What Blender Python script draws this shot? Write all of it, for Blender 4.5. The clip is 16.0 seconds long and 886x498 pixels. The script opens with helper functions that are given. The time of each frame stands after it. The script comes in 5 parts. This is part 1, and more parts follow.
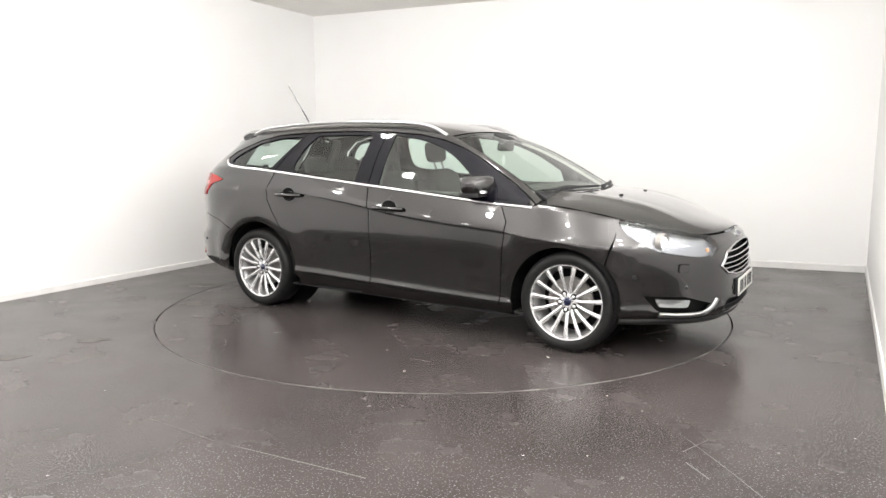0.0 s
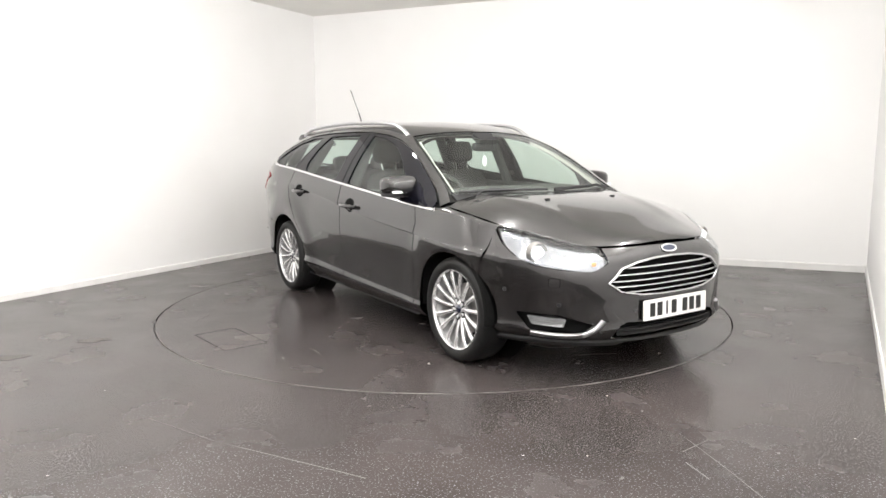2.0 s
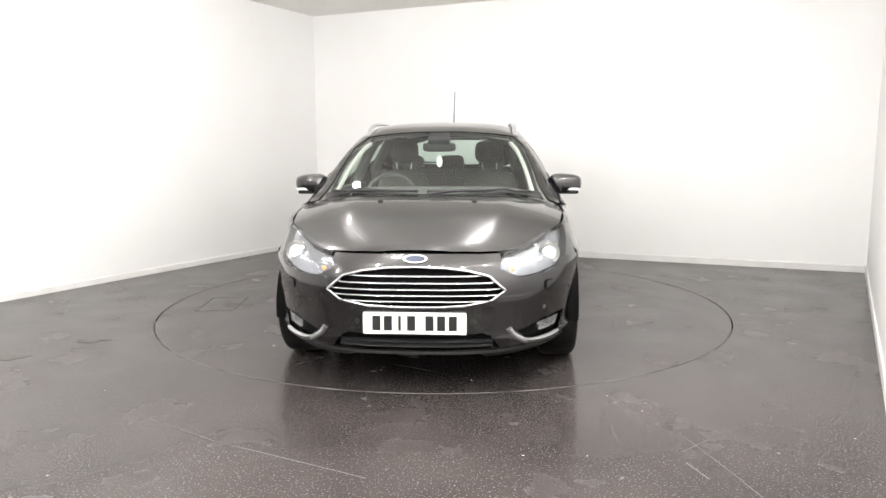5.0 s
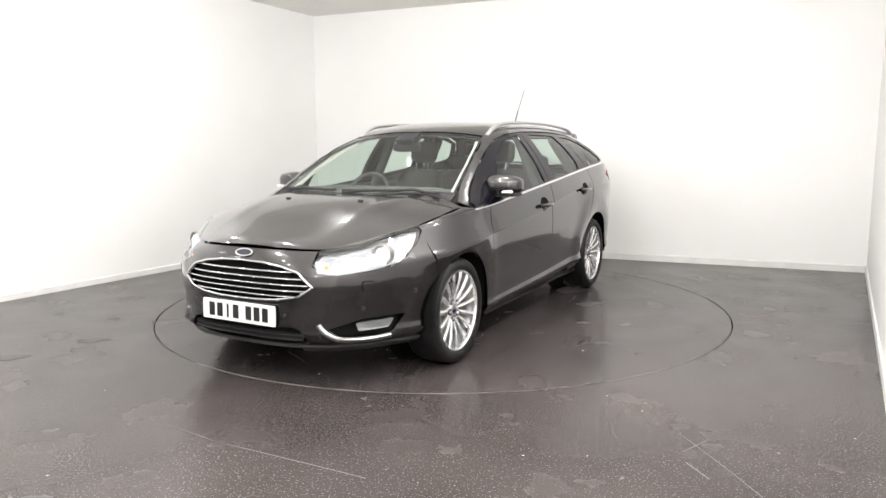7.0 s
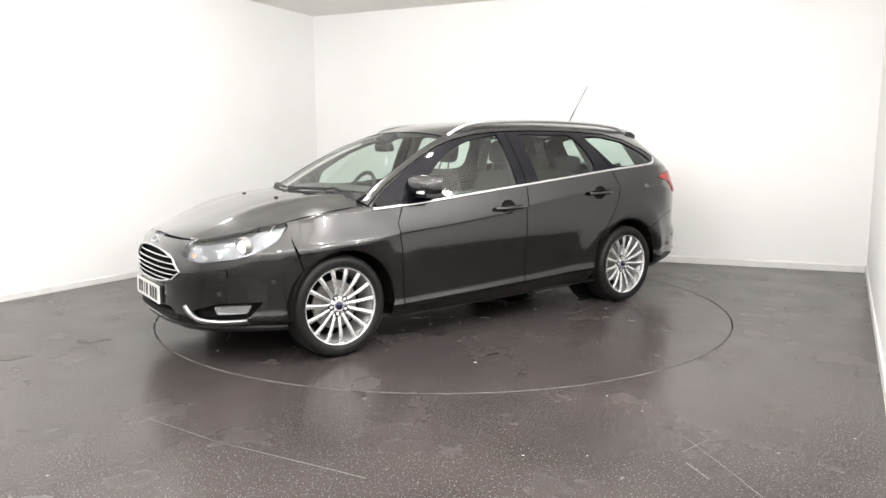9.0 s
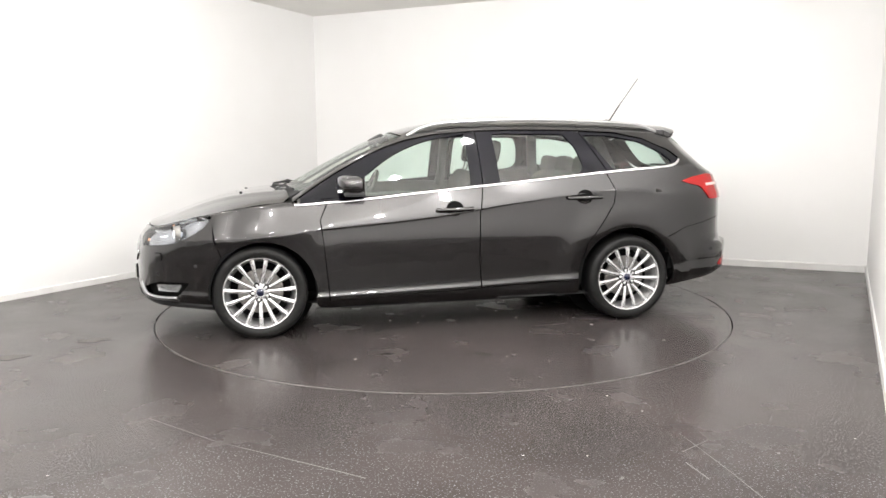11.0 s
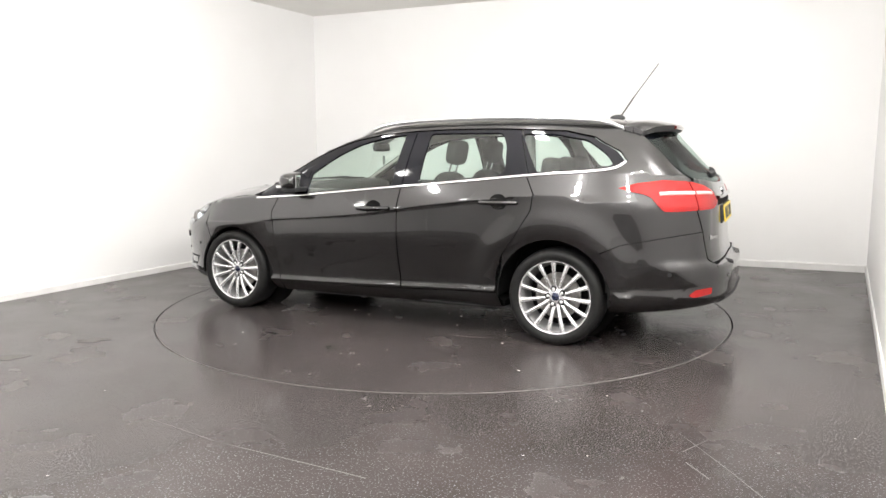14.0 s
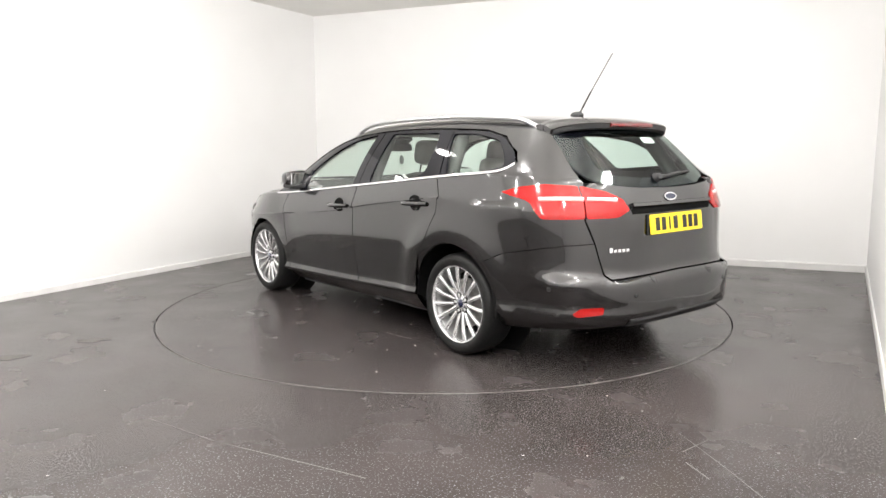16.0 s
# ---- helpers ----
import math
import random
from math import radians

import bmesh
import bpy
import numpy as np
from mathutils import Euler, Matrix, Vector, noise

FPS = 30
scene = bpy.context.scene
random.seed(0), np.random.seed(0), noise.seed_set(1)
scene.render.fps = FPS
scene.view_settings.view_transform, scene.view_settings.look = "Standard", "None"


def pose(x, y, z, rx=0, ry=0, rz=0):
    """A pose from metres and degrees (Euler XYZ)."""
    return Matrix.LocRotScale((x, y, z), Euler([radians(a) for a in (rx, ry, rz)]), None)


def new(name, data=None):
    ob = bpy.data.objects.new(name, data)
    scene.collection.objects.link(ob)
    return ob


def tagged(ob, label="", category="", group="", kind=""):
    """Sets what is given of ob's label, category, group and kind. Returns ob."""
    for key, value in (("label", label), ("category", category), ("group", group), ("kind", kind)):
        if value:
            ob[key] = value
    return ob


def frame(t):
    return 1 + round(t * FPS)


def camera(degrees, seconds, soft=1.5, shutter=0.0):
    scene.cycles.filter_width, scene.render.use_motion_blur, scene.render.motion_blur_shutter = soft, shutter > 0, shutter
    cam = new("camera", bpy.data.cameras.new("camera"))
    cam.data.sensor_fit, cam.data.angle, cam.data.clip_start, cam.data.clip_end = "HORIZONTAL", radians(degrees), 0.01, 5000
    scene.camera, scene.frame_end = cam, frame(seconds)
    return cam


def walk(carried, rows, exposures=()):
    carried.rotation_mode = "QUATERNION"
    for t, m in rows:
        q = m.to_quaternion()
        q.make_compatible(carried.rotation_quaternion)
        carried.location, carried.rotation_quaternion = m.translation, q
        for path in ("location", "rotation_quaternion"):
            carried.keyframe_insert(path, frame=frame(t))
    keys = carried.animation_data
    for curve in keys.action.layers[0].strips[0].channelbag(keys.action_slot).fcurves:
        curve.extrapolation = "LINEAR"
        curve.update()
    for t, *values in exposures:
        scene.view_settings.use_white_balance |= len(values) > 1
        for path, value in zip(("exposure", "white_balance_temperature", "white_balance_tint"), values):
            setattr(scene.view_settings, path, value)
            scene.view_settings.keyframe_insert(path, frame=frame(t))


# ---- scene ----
from mathutils.bvhtree import BVHTree
from mathutils.interpolate import poly_3d_calc

# camera: fixed on a tripod beside the right-hand wall
cam = camera(63.9, 16.0)
EYE = pose(0.0, -5.778, 1.2615, 90 - 8.023, 0, 0) @ pose(0, 0, 0, 0, 0, -0.236)
walk(cam, [(0.0, EYE), (16.0, EYE)])

# light
world = bpy.data.worlds.new("world")
scene.world = world
world.use_nodes = True
world.node_tree.nodes["Background"].inputs["Color"].default_value = (0.9, 0.95, 1.0, 1)
world.node_tree.nodes["Background"].inputs["Strength"].default_value = 0.15
scene.view_settings.exposure = 0.0
# power and glow of the unseen lamps added under the ceiling
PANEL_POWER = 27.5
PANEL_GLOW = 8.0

# turntable: clockwise seen from above, degrees at the start and per second
TURN_0, TURN_RATE = -31.72, -12.441
AXIS = Vector((-0.101, -0.0146, 0.0))      # the turntable's axis in the car's own space
DISC_R = 2.22


# ------------------------------------------------------------ materials
def material(name, color, rough=0.5, metal=0.0, coat=0.0, **more):
    m = bpy.data.materials.new(name)
    m.use_nodes = True
    b = m.node_tree.nodes["Principled BSDF"]
    b.inputs["Base Color"].default_value = (*color, 1)
    b.inputs["Roughness"].default_value = rough
    b.inputs["Metallic"].default_value = metal
    b.inputs["Coat Weight"].default_value = coat
    b.inputs["Coat Roughness"].default_value = 0.03
    for k, v in more.items():
        b.inputs[k.replace("_", " ")].default_value = v
    return m


def grain(m, scale, low, high, socket="Base Color", detail=4.0, bump=0.0, stretch=(1, 1, 1), rough=None):
    """Noise between two values on a socket of m, with a little relief."""
    nt = m.node_tree
    b = nt.nodes["Principled BSDF"]
    co = nt.nodes.new("ShaderNodeTexCoord")
    mp = nt.nodes.new("ShaderNodeMapping")
    mp.inputs["Scale"].default_value = stretch
    nz = nt.nodes.new("ShaderNodeTexNoise")
    nz.inputs["Scale"].default_value = scale
    nz.inputs["Detail"].default_value = detail
    nt.links.new(co.outputs["Object"], mp.inputs["Vector"])
    nt.links.new(mp.outputs["Vector"], nz.inputs["Vector"])
    if low is not None:
        r = nt.nodes.new("ShaderNodeValToRGB")
        r.color_ramp.elements[0].position, r.color_ramp.elements[1].position = 0.3, 0.7
        r.color_ramp.elements[0].color = (*low, 1) if isinstance(low, tuple) else (low, low, low, 1)
        r.color_ramp.elements[1].color = (*high, 1) if isinstance(high, tuple) else (high, high, high, 1)
        nt.links.new(nz.outputs["Fac"], r.inputs["Fac"])
        nt.links.new(r.outputs["Color"], b.inputs[socket])
    if bump:
        bp = nt.nodes.new("ShaderNodeBump")
        bp.inputs["Strength"].default_value = bump
        bp.inputs["Distance"].default_value = 0.002
        nt.links.new(nz.outputs["Fac"], bp.inputs["Height"])
        nt.links.new(bp.outputs["Normal"], b.inputs["Normal"])
    return m


def glass_material(name, tint, rough=0.0, mirror=0.14, graze=0.6):
    """Thin tinted glass: light passes, and the surface mirrors a little."""
    m = bpy.data.materials.new(name)
    m.use_nodes = True
    nt = m.node_tree
    nt.nodes.remove(nt.nodes["Principled BSDF"])
    t = nt.nodes.new("ShaderNodeBsdfTransparent")
    t.inputs["Color"].default_value = (*tint, 1)
    g = nt.nodes.new("ShaderNodeBsdfGlossy")
    g.inputs["Roughness"].default_value = rough
    g.inputs["Color"].default_value = (1, 1, 1, 1)
    f = nt.nodes.new("ShaderNodeLayerWeight")
    f.inputs["Blend"].default_value = 0.5
    pw = nt.nodes.new("ShaderNodeMath")
    pw.operation = "POWER"
    pw.inputs[1].default_value = 5.0
    ad = nt.nodes.new("ShaderNodeMath")
    ad.operation = "MULTIPLY_ADD"
    ad.inputs[1].default_value = graze
    ad.inputs[2].default_value = mirror
    ad.use_clamp = True
    mx = nt.nodes.new("ShaderNodeMixShader")
    nt.links.new(f.outputs["Facing"], pw.inputs[0])
    nt.links.new(pw.outputs["Value"], ad.inputs[0])
    nt.links.new(ad.outputs["Value"], mx.inputs["Fac"])
    nt.links.new(t.outputs["BSDF"], mx.inputs[1])
    nt.links.new(g.outputs["BSDF"], mx.inputs[2])
    nt.links.new(mx.outputs["Shader"], nt.nodes["Material Output"].inputs["Surface"])
    return m


def glowing(name, color, strength):
    m = material(name, color, 0.4)
    b = m.node_tree.nodes["Principled BSDF"]
    b.inputs["Emission Color"].default_value = (*color, 1)
    b.inputs["Emission Strength"].default_value = strength
    return m


def floor_material(name):
    """Dark grey-brown safety vinyl: fine pale flecks, cloudy dirt, half gloss."""
    m = material(name, (0.1, 0.092, 0.09), 0.4, Specular_IOR_Level=0.26)
    nt = m.node_tree
    b = nt.nodes["Principled BSDF"]
    co = nt.nodes.new("ShaderNodeTexCoord")

    def noise_node(scale, detail):
        n = nt.nodes.new("ShaderNodeTexNoise")
        n.inputs["Scale"].default_value, n.inputs["Detail"].default_value = scale, detail
        nt.links.new(co.outputs["Object"], n.inputs["Vector"])
        return n

    def ramp(n, p0, c0, p1, c1):
        r = nt.nodes.new("ShaderNodeValToRGB")
        r.color_ramp.elements[0].position, r.color_ramp.elements[1].position = p0, p1
        r.color_ramp.elements[0].color, r.color_ramp.elements[1].color = (*c0, 1), (*c1, 1)
        nt.links.new(n.outputs["Fac"], r.inputs["Fac"])
        return r

    cloud = ramp(noise_node(1.1, 8), 0.28, (0.032, 0.0264, 0.0252), 0.72, (0.061, 0.0508, 0.0485))
    fleck = ramp(noise_node(115, 2), 0.59, (0, 0, 0), 0.69, (1, 1, 1))
    mix = nt.nodes.new("ShaderNodeMix")
    mix.data_type = "RGBA"
    mix.inputs["B"].default_value = (0.30, 0.30, 0.33, 1)
    sc = nt.nodes.new("ShaderNodeMath")
    sc.operation = "MULTIPLY"
    sc.inputs[1].default_value = 0.55
    nt.links.new(fleck.outputs["Color"], sc.inputs[0])
    nt.links.new(sc.outputs["Value"], mix.inputs["Factor"])
    nt.links.new(cloud.outputs["Color"], mix.inputs["A"])
    nt.links.new(mix.outputs["Result"], b.inputs["Base Color"])
    wear = ramp(noise_node(2.3, 6), 0.3, (0.20, 0.20, 0.20), 0.75, (0.31, 0.31, 0.31))
    nt.links.new(wear.outputs["Color"], b.inputs["Roughness"])
    bp = nt.nodes.new("ShaderNodeBump")
    bp.inputs["Strength"].default_value, bp.inputs["Distance"].default_value = 0.06, 0.001
    nt.links.new(noise_node(120, 3).outputs["Fac"], bp.inputs["Height"])
    nt.links.new(bp.outputs["Normal"], b.inputs["Normal"])
    return m


def paint_material():
    """Dark grey metallic lacquer with fine flake."""
    m = material("grey_metallic_paint", (0.047, 0.0457, 0.0465), 0.24, 1.0, 1.0)
    grain(m, 900, (0.038, 0.0369, 0.0376), (0.058, 0.0564, 0.0573), detail=1)
    return m


PAINT = paint_material()
FLOOR = floor_material("speckled_vinyl")
WALL = grain(material("white_wall_paint", (0.89, 0.885, 0.88), 0.5), 1.1, (0.875, 0.868, 0.86), (0.905, 0.90, 0.895), bump=0.02)
SKIRT = grain(material("white_gloss_paint", (0.8, 0.79, 0.78), 0.35), 6, (0.74, 0.73, 0.72), (0.82, 0.81, 0.8))
CEIL = grain(material("cream_ceiling_cloth", (0.89, 0.87, 0.84), 0.8), 2.0, (0.87, 0.85, 0.815), (0.91, 0.895, 0.865))
BLACK = grain(material("black_plastic", (0.012, 0.012, 0.013), 0.55), 60, (0.010, 0.010, 0.011), (0.018, 0.018, 0.019), bump=0.1)
GLOSS_BLACK = material("gloss_black", (0.004, 0.004, 0.007), 0.05, Specular_IOR_Level=0.3)
RUBBER = grain(material("tyre_rubber", (0.008, 0.008, 0.008), 0.5, Specular_IOR_Level=0.25), 40, (0.006, 0.006, 0.006), (0.012, 0.012, 0.012), bump=0.15)
ALLOY = grain(material("silver_alloy", (0.72, 0.72, 0.73), 0.26, 0.75, 0.3), 30, (0.67, 0.67, 0.68), (0.77, 0.77, 0.78))
# darker copy of the alloy: shade behind the spokes put into the colour
BARREL = material("shaded_alloy", (0.30, 0.30, 0.30), 0.4, 0.5)
CHROME = material("chrome", (0.86, 0.86, 0.87), 0.09, 1.0)
SATIN = material("satin_silver", (0.72, 0.72, 0.73), 0.3, 0.9)
GRILLE_CHROME = material("dull_chrome", (0.55, 0.55, 0.56), 0.14, 1.0)
BLADE = material("satin_grey", (0.42, 0.42, 0.43), 0.28, 0.9)
STEEL = grain(material("brake_steel", (0.25, 0.24, 0.23), 0.4, 0.8), 50, (0.2, 0.19, 0.18), (0.32, 0.31, 0.3))
# near-black of the liners, also painted where gaps and recesses lie in shade
DARK = material("liner_and_shade_black", (0.005, 0.005, 0.005), 0.9, Specular_IOR_Level=0.1)
SIDE_GLASS = glass_material("side_glass", (0.80, 0.90, 0.85), mirror=0.07)
SCREEN_GLASS = glass_material("windscreen_glass", (0.80, 0.88, 0.83), mirror=0.07)
REAR_GLASS = glass_material("rear_glass", (0.70, 0.80, 0.76), mirror=0.05, graze=0.25)
CLEAR = glass_material("clear_lens", (0.95, 0.96, 0.97), mirror=0.06)
REFLECTOR = material("lamp_reflector", (0.30, 0.31, 0.33), 0.14, 0.85)
XENON = glowing("headlamp_glow", (0.95, 0.98, 1.0), 1.3)
RUNNING = glowing("running_light_glow", (0.95, 0.97, 1.0), 0.4)
# faint emission added to lift the red, on the bumper reflectors too
RED = material("red_lens_with_glow", (0.31, 0.005, 0.005), 0.08, 0.0, 0.0, Emission_Color=(1.0, 0.03, 0.02, 1), Emission_Strength=0.04)
RED_CLEAR = material("pale_red_lens", (0.8, 0.5, 0.48), 0.12, 0.0, 1.0)
RED_DARK = material("dark_red_lens", (0.12, 0.005, 0.006), 0.1, 0.0, 1.0)
AMBER = glowing("amber_bulb", (0.9, 0.40, 0.16), 0.12)
WHITE_PLATE = material("white_plate", (0.82, 0.82, 0.80), 0.35)
YELLOW_PLATE = material("yellow_plate", (0.80, 0.58, 0.02), 0.35)
PRINT = material("black_print", (0.01, 0.01, 0.01), 0.5)
BADGE_FIELD = material("badge_field", (0.09, 0.10, 0.14), 0.15, 0.9)
BLUE = material("blue_badge", (0.007, 0.012, 0.05), 0.12, 0.3, 1.0)
CLOTH = grain(material("charcoal_seat_cloth", (0.05, 0.048, 0.046), 0.9), 300, (0.028, 0.027, 0.026), (0.055, 0.053, 0.051), bump=0.3)
TRIM_DARK = grain(material("dark_cabin_trim", (0.03, 0.03, 0.03), 0.7), 90, (0.045, 0.045, 0.044), (0.075, 0.075, 0.072), bump=0.2)
TRIM_PALE = grain(material("pale_cabin_lining", (0.45, 0.43, 0.40), 0.9), 80, (0.42, 0.405, 0.38), (0.5, 0.485, 0.455))
PAPER = material("white_paper", (0.8, 0.82, 0.82), 0.6)
LED = glowing("added_lamp_diffuser", (1.0, 0.985, 0.95), PANEL_GLOW)
GAP = material("shadow_gap", (0.015, 0.014, 0.014), 0.9)
SCUFF = material("pale_scuff", (0.078, 0.071, 0.07), 0.45)
PUDDLE = material("damp_mark", (0.034, 0.031, 0.03), 0.16)


# ------------------------------------------------------------ mesh helpers
def part(name, bm, mat, parent=None, label="", smooth=True):
    """One mesh object from a bmesh, under a thing or a part."""
    me = bpy.data.meshes.new(name)
    bmesh.ops.recalc_face_normals(bm, faces=bm.faces) if not bm.faces.layers.int.get("keep") else None
    for f in bm.faces:
        f.smooth = smooth
    even = None
    if bm.faces.layers.int.get("keep"):      # laid sheets take the even normals of the skin
        keep, nl = bm.faces.layers.int["keep"], bm.verts.layers.float_vector["even"]
        even = [tuple(l.vert[nl]) if f[keep] else tuple(f.normal) for f in bm.faces for l in f.loops]
    bm.to_mesh(me)
    bm.free()
    if even:
        me.normals_split_custom_set(even)
        me.attributes.remove(me.attributes["keep"])
        me.attributes.remove(me.attributes["even"])
    me.materials.append(mat)
    ob = new(name, me)
    if parent:
        ob.parent = parent
    return tagged(ob, label) if label else ob


def crisp(bm, degrees=32):
    """Edges that turn more than that stay sharp."""
    bm.normal_update()
    for e in bm.edges:
        e.smooth = len(e.link_faces) == 2 and e.calc_face_angle(0) < radians(degrees)
    return bm


def box(sx, sy, sz, at=(0, 0, 0), bevel=0.0, seg=2, turn=(0, 0, 0)):
    bm = bmesh.new()
    bmesh.ops.create_cube(bm, size=1)
    bmesh.ops.scale(bm, vec=(sx, sy, sz), verts=bm.verts)
    if bevel:
        bmesh.ops.bevel(bm, geom=bm.edges[:], offset=bevel, segments=seg, affect="EDGES", profile=0.6)
    bmesh.ops.transform(bm, matrix=pose(*at, *turn), verts=bm.verts)
    return crisp(bm)


def merged(*bms):
    """Joins bmeshes that make one part."""
    out = bms[0]
    for b in bms[1:]:
        me = bpy.data.meshes.new("tmp")
        b.to_mesh(me)
        b.free()
        out.from_mesh(me)
        bpy.data.meshes.remove(me)
    return out


def lathe(profile, n=48, axis="Y", arc=(0, 360)):
    """Revolves (radius, along) pairs round an axis through the origin."""
    bm = bmesh.new()
    full = arc == (0, 360)
    m = n if full else n + 1
    rings = []
    for i in range(m):
        a = radians(arc[0] + (arc[1] - arc[0]) * i / n)
        ring = []
        for r, h in profile:
            c, s = r * math.cos(a), r * math.sin(a)
            ring.append(bm.verts.new({"Y": (c, h, s), "Z": (c, s, h), "X": (h, c, s)}[axis]))
        rings.append(ring)
    for i in range(n):
        a, b = rings[i], rings[(i + 1) % m]
        for j in range(len(profile) - 1):
            bm.faces.new((a[j], b[j], b[j + 1], a[j + 1]))
    bmesh.ops.remove_doubles(bm, verts=bm.verts, dist=1e-6)
    return crisp(bm, 40)


def tube(points, radius, n=8, taper=1.0, flat=1.0):
    """A round bar through points."""
    bm = bmesh.new()
    pts = [Vector(p) for p in points]
    rings = []
    for i, p in enumerate(pts):
        d = (pts[min(i + 1, len(pts) - 1)] - pts[max(i - 1, 0)]).normalized()
        u = d.orthogonal() if abs(d.z) > 0.95 else d.cross(Vector((0, 0, 1))).normalized()
        u.normalize()
        v = d.cross(u)
        r = radius * (1 + (taper - 1) * i / (len(pts) - 1))
        rings.append([bm.verts.new(p + u * r * math.cos(2 * math.pi * k / n) + v * r * flat * math.sin(2 * math.pi * k / n)) for k in range(n)])
    for a, b in zip(rings, rings[1:]):
        for k in range(n):
            bm.faces.new((a[k], a[(k + 1) % n], b[(k + 1) % n], b[k]))
    bm.faces.new(rings[0][::-1])
    bm.faces.new(rings[-1])
    return crisp(bm, 50)


def slab(poly, thick, at=None):
    """An outline in x and y, raised to a thickness along z."""
    bm = bmesh.new()
    f = bm.faces.new([bm.verts.new((x, y, 0)) for x, y in poly])
    r = bmesh.ops.extrude_face_region(bm, geom=[f])
    bmesh.ops.translate(bm, vec=(0, 0, thick), verts=[v for v in r["geom"] if isinstance(v, bmesh.types.BMVert)])
    if at is not None:
        bmesh.ops.transform(bm, matrix=at, verts=bm.verts)
    return crisp(bm)


def rounded(poly, r=0.02, seg=3, closed=True):
    """An outline with its corners rounded."""
    out = []
    n = len(poly)
    for i in range(n):
        a, b, c = Vector(poly[i - 1]), Vector(poly[i]), Vector(poly[(i + 1) % n])
        d1, d2 = (a - b), (c - b)
        k1, k2 = min(r, d1.length * 0.45), min(r, d2.length * 0.45)
        p, q = b + d1.normalized() * k1, b + d2.normalized() * k2
        for j in range(seg + 1):
            t = j / seg
            w = (1 - t) ** 2 * p + 2 * t * (1 - t) * b + t * t * q
            out.append((w.x, w.y))
    return out


# ------------------------------------------------------------ room
CORNER = Vector((-1.68, 3.83, 0))           # where left and back wall meet
BACK_END = Vector((4.29, 1.32, 0))          # where back and right wall meet
LEFT_DIR = Vector((-0.480, -0.877, 0)).normalized()
RIGHT_DIR = Vector((-0.490, -0.872, 0)).normalized()
HEIGHT = 2.98


def wall_box(name, a, b, label, height=HEIGHT, thick=0.12):
    """A wall from a to b with its thickness on the left of that way."""
    d = (b - a).normalized()
    n = Vector((-d.y, d.x, 0))
    bm = bmesh.new()
    base = [bm.verts.new(p) for p in (a - d * thick, b + d * thick, b + d * thick + n * thick, a - d * thick + n * thick)]
    f = bm.faces.new(base)
    r = bmesh.ops.extrude_face_region(bm, geom=[f])
    bmesh.ops.translate(bm, vec=(0, 0, height), verts=[v for v in r["geom"] if isinstance(v, bmesh.types.BMVert)])
    ob = part(name, crisp(bm), WALL)
    return tagged(ob, label, "wall", kind="structure")


def skirting(a, b, label, height=0.06, thick=0.012):
    d = (b - a).normalized()
    n = Vector((d.y, -d.x, 0))
    bm = bmesh.new()
    prof = [(0, 0), (thick, 0), (thick, height * 0.86), (thick * 0.4, height), (0, height)]
    rows = [[bm.verts.new(p + n * u + Vector((0, 0, w))) for u, w in prof] for p in (a, b)]
    for i in range(len(prof)):
        j = (i + 1) % len(prof)
        bm.faces.new((rows[0][i], rows[0][j], rows[1][j], rows[1][i]))
    bm.faces.new(rows[0])
    bm.faces.new(rows[1][::-1])
    return tagged(part("baseboard", crisp(bm), SKIRT), label, "baseboard", kind="structure")


def room():
    far_l = CORNER + LEFT_DIR * 11.6
    far_r = BACK_END + RIGHT_DIR * 9.6
    wall_box("wall_west", far_l, CORNER, "plain white painted studio wall beside the turntable")
    wall_box("wall_north", CORNER, BACK_END, "plain white painted studio wall behind the turntable")
    wall_box("wall_east", BACK_END, far_r, "plain white painted studio wall near the camera")
    # unseen wall, set close behind the camera to brighten reflections on the car
    wall_box("added_wall_south", far_r, far_l, "unseen white wall added close behind the camera to brighten reflections")
    skirting(far_l, CORNER, "low white painted skirting along the wall")
    skirting(CORNER, BACK_END, "low white painted skirting along the wall", 0.075)
    skirting(BACK_END, far_r, "low white painted skirting along the wall", 0.075)
    # floor with a round opening for the turntable
    bm = bmesh.new()
    n = 128
    inner = [bm.verts.new(((DISC_R + 0.011) * math.cos(2 * math.pi * k / n), (DISC_R + 0.011) * math.sin(2 * math.pi * k / n), 0)) for k in range(n)]
    outer = [bm.verts.new((16 * math.cos(2 * math.pi * k / n), 16 * math.sin(2 * math.pi * k / n), 0)) for k in range(n)]
    low = [bm.verts.new((v.co.x, v.co.y, -0.05)) for v in inner]
    for k in range(n):
        j = (k + 1) % n
        bm.faces.new((inner[k], outer[k], outer[j], inner[j]))
        bm.faces.new((low[k], inner[k], inner[j], low[j]))
    bm.faces.new(low)
    tagged(part("floor", crisp(bm), FLOOR), "dark grey speckled vinyl studio floor, half glossy", "floor", kind="structure")
    # ceiling
    bm = bmesh.new()
    e = 0.1
    ring = [far_l - CORNER * 0 + Vector((-e, -e, 0)), far_r + Vector((e, -e, 0)), BACK_END + Vector((e, e, 0)), CORNER + Vector((-e, e, 0))]
    f = bm.faces.new([bm.verts.new(p + Vector((0, 0, HEIGHT))) for p in ring])
    r = bmesh.ops.extrude_face_region(bm, geom=[f])
    bmesh.ops.translate(bm, vec=(0, 0, 0.1), verts=[v for v in r["geom"] if isinstance(v, bmesh.types.BMVert)])
    tagged(part("ceiling", crisp(bm), CEIL), "plain cream studio ceiling meeting white walls", "ceiling", kind="structure")


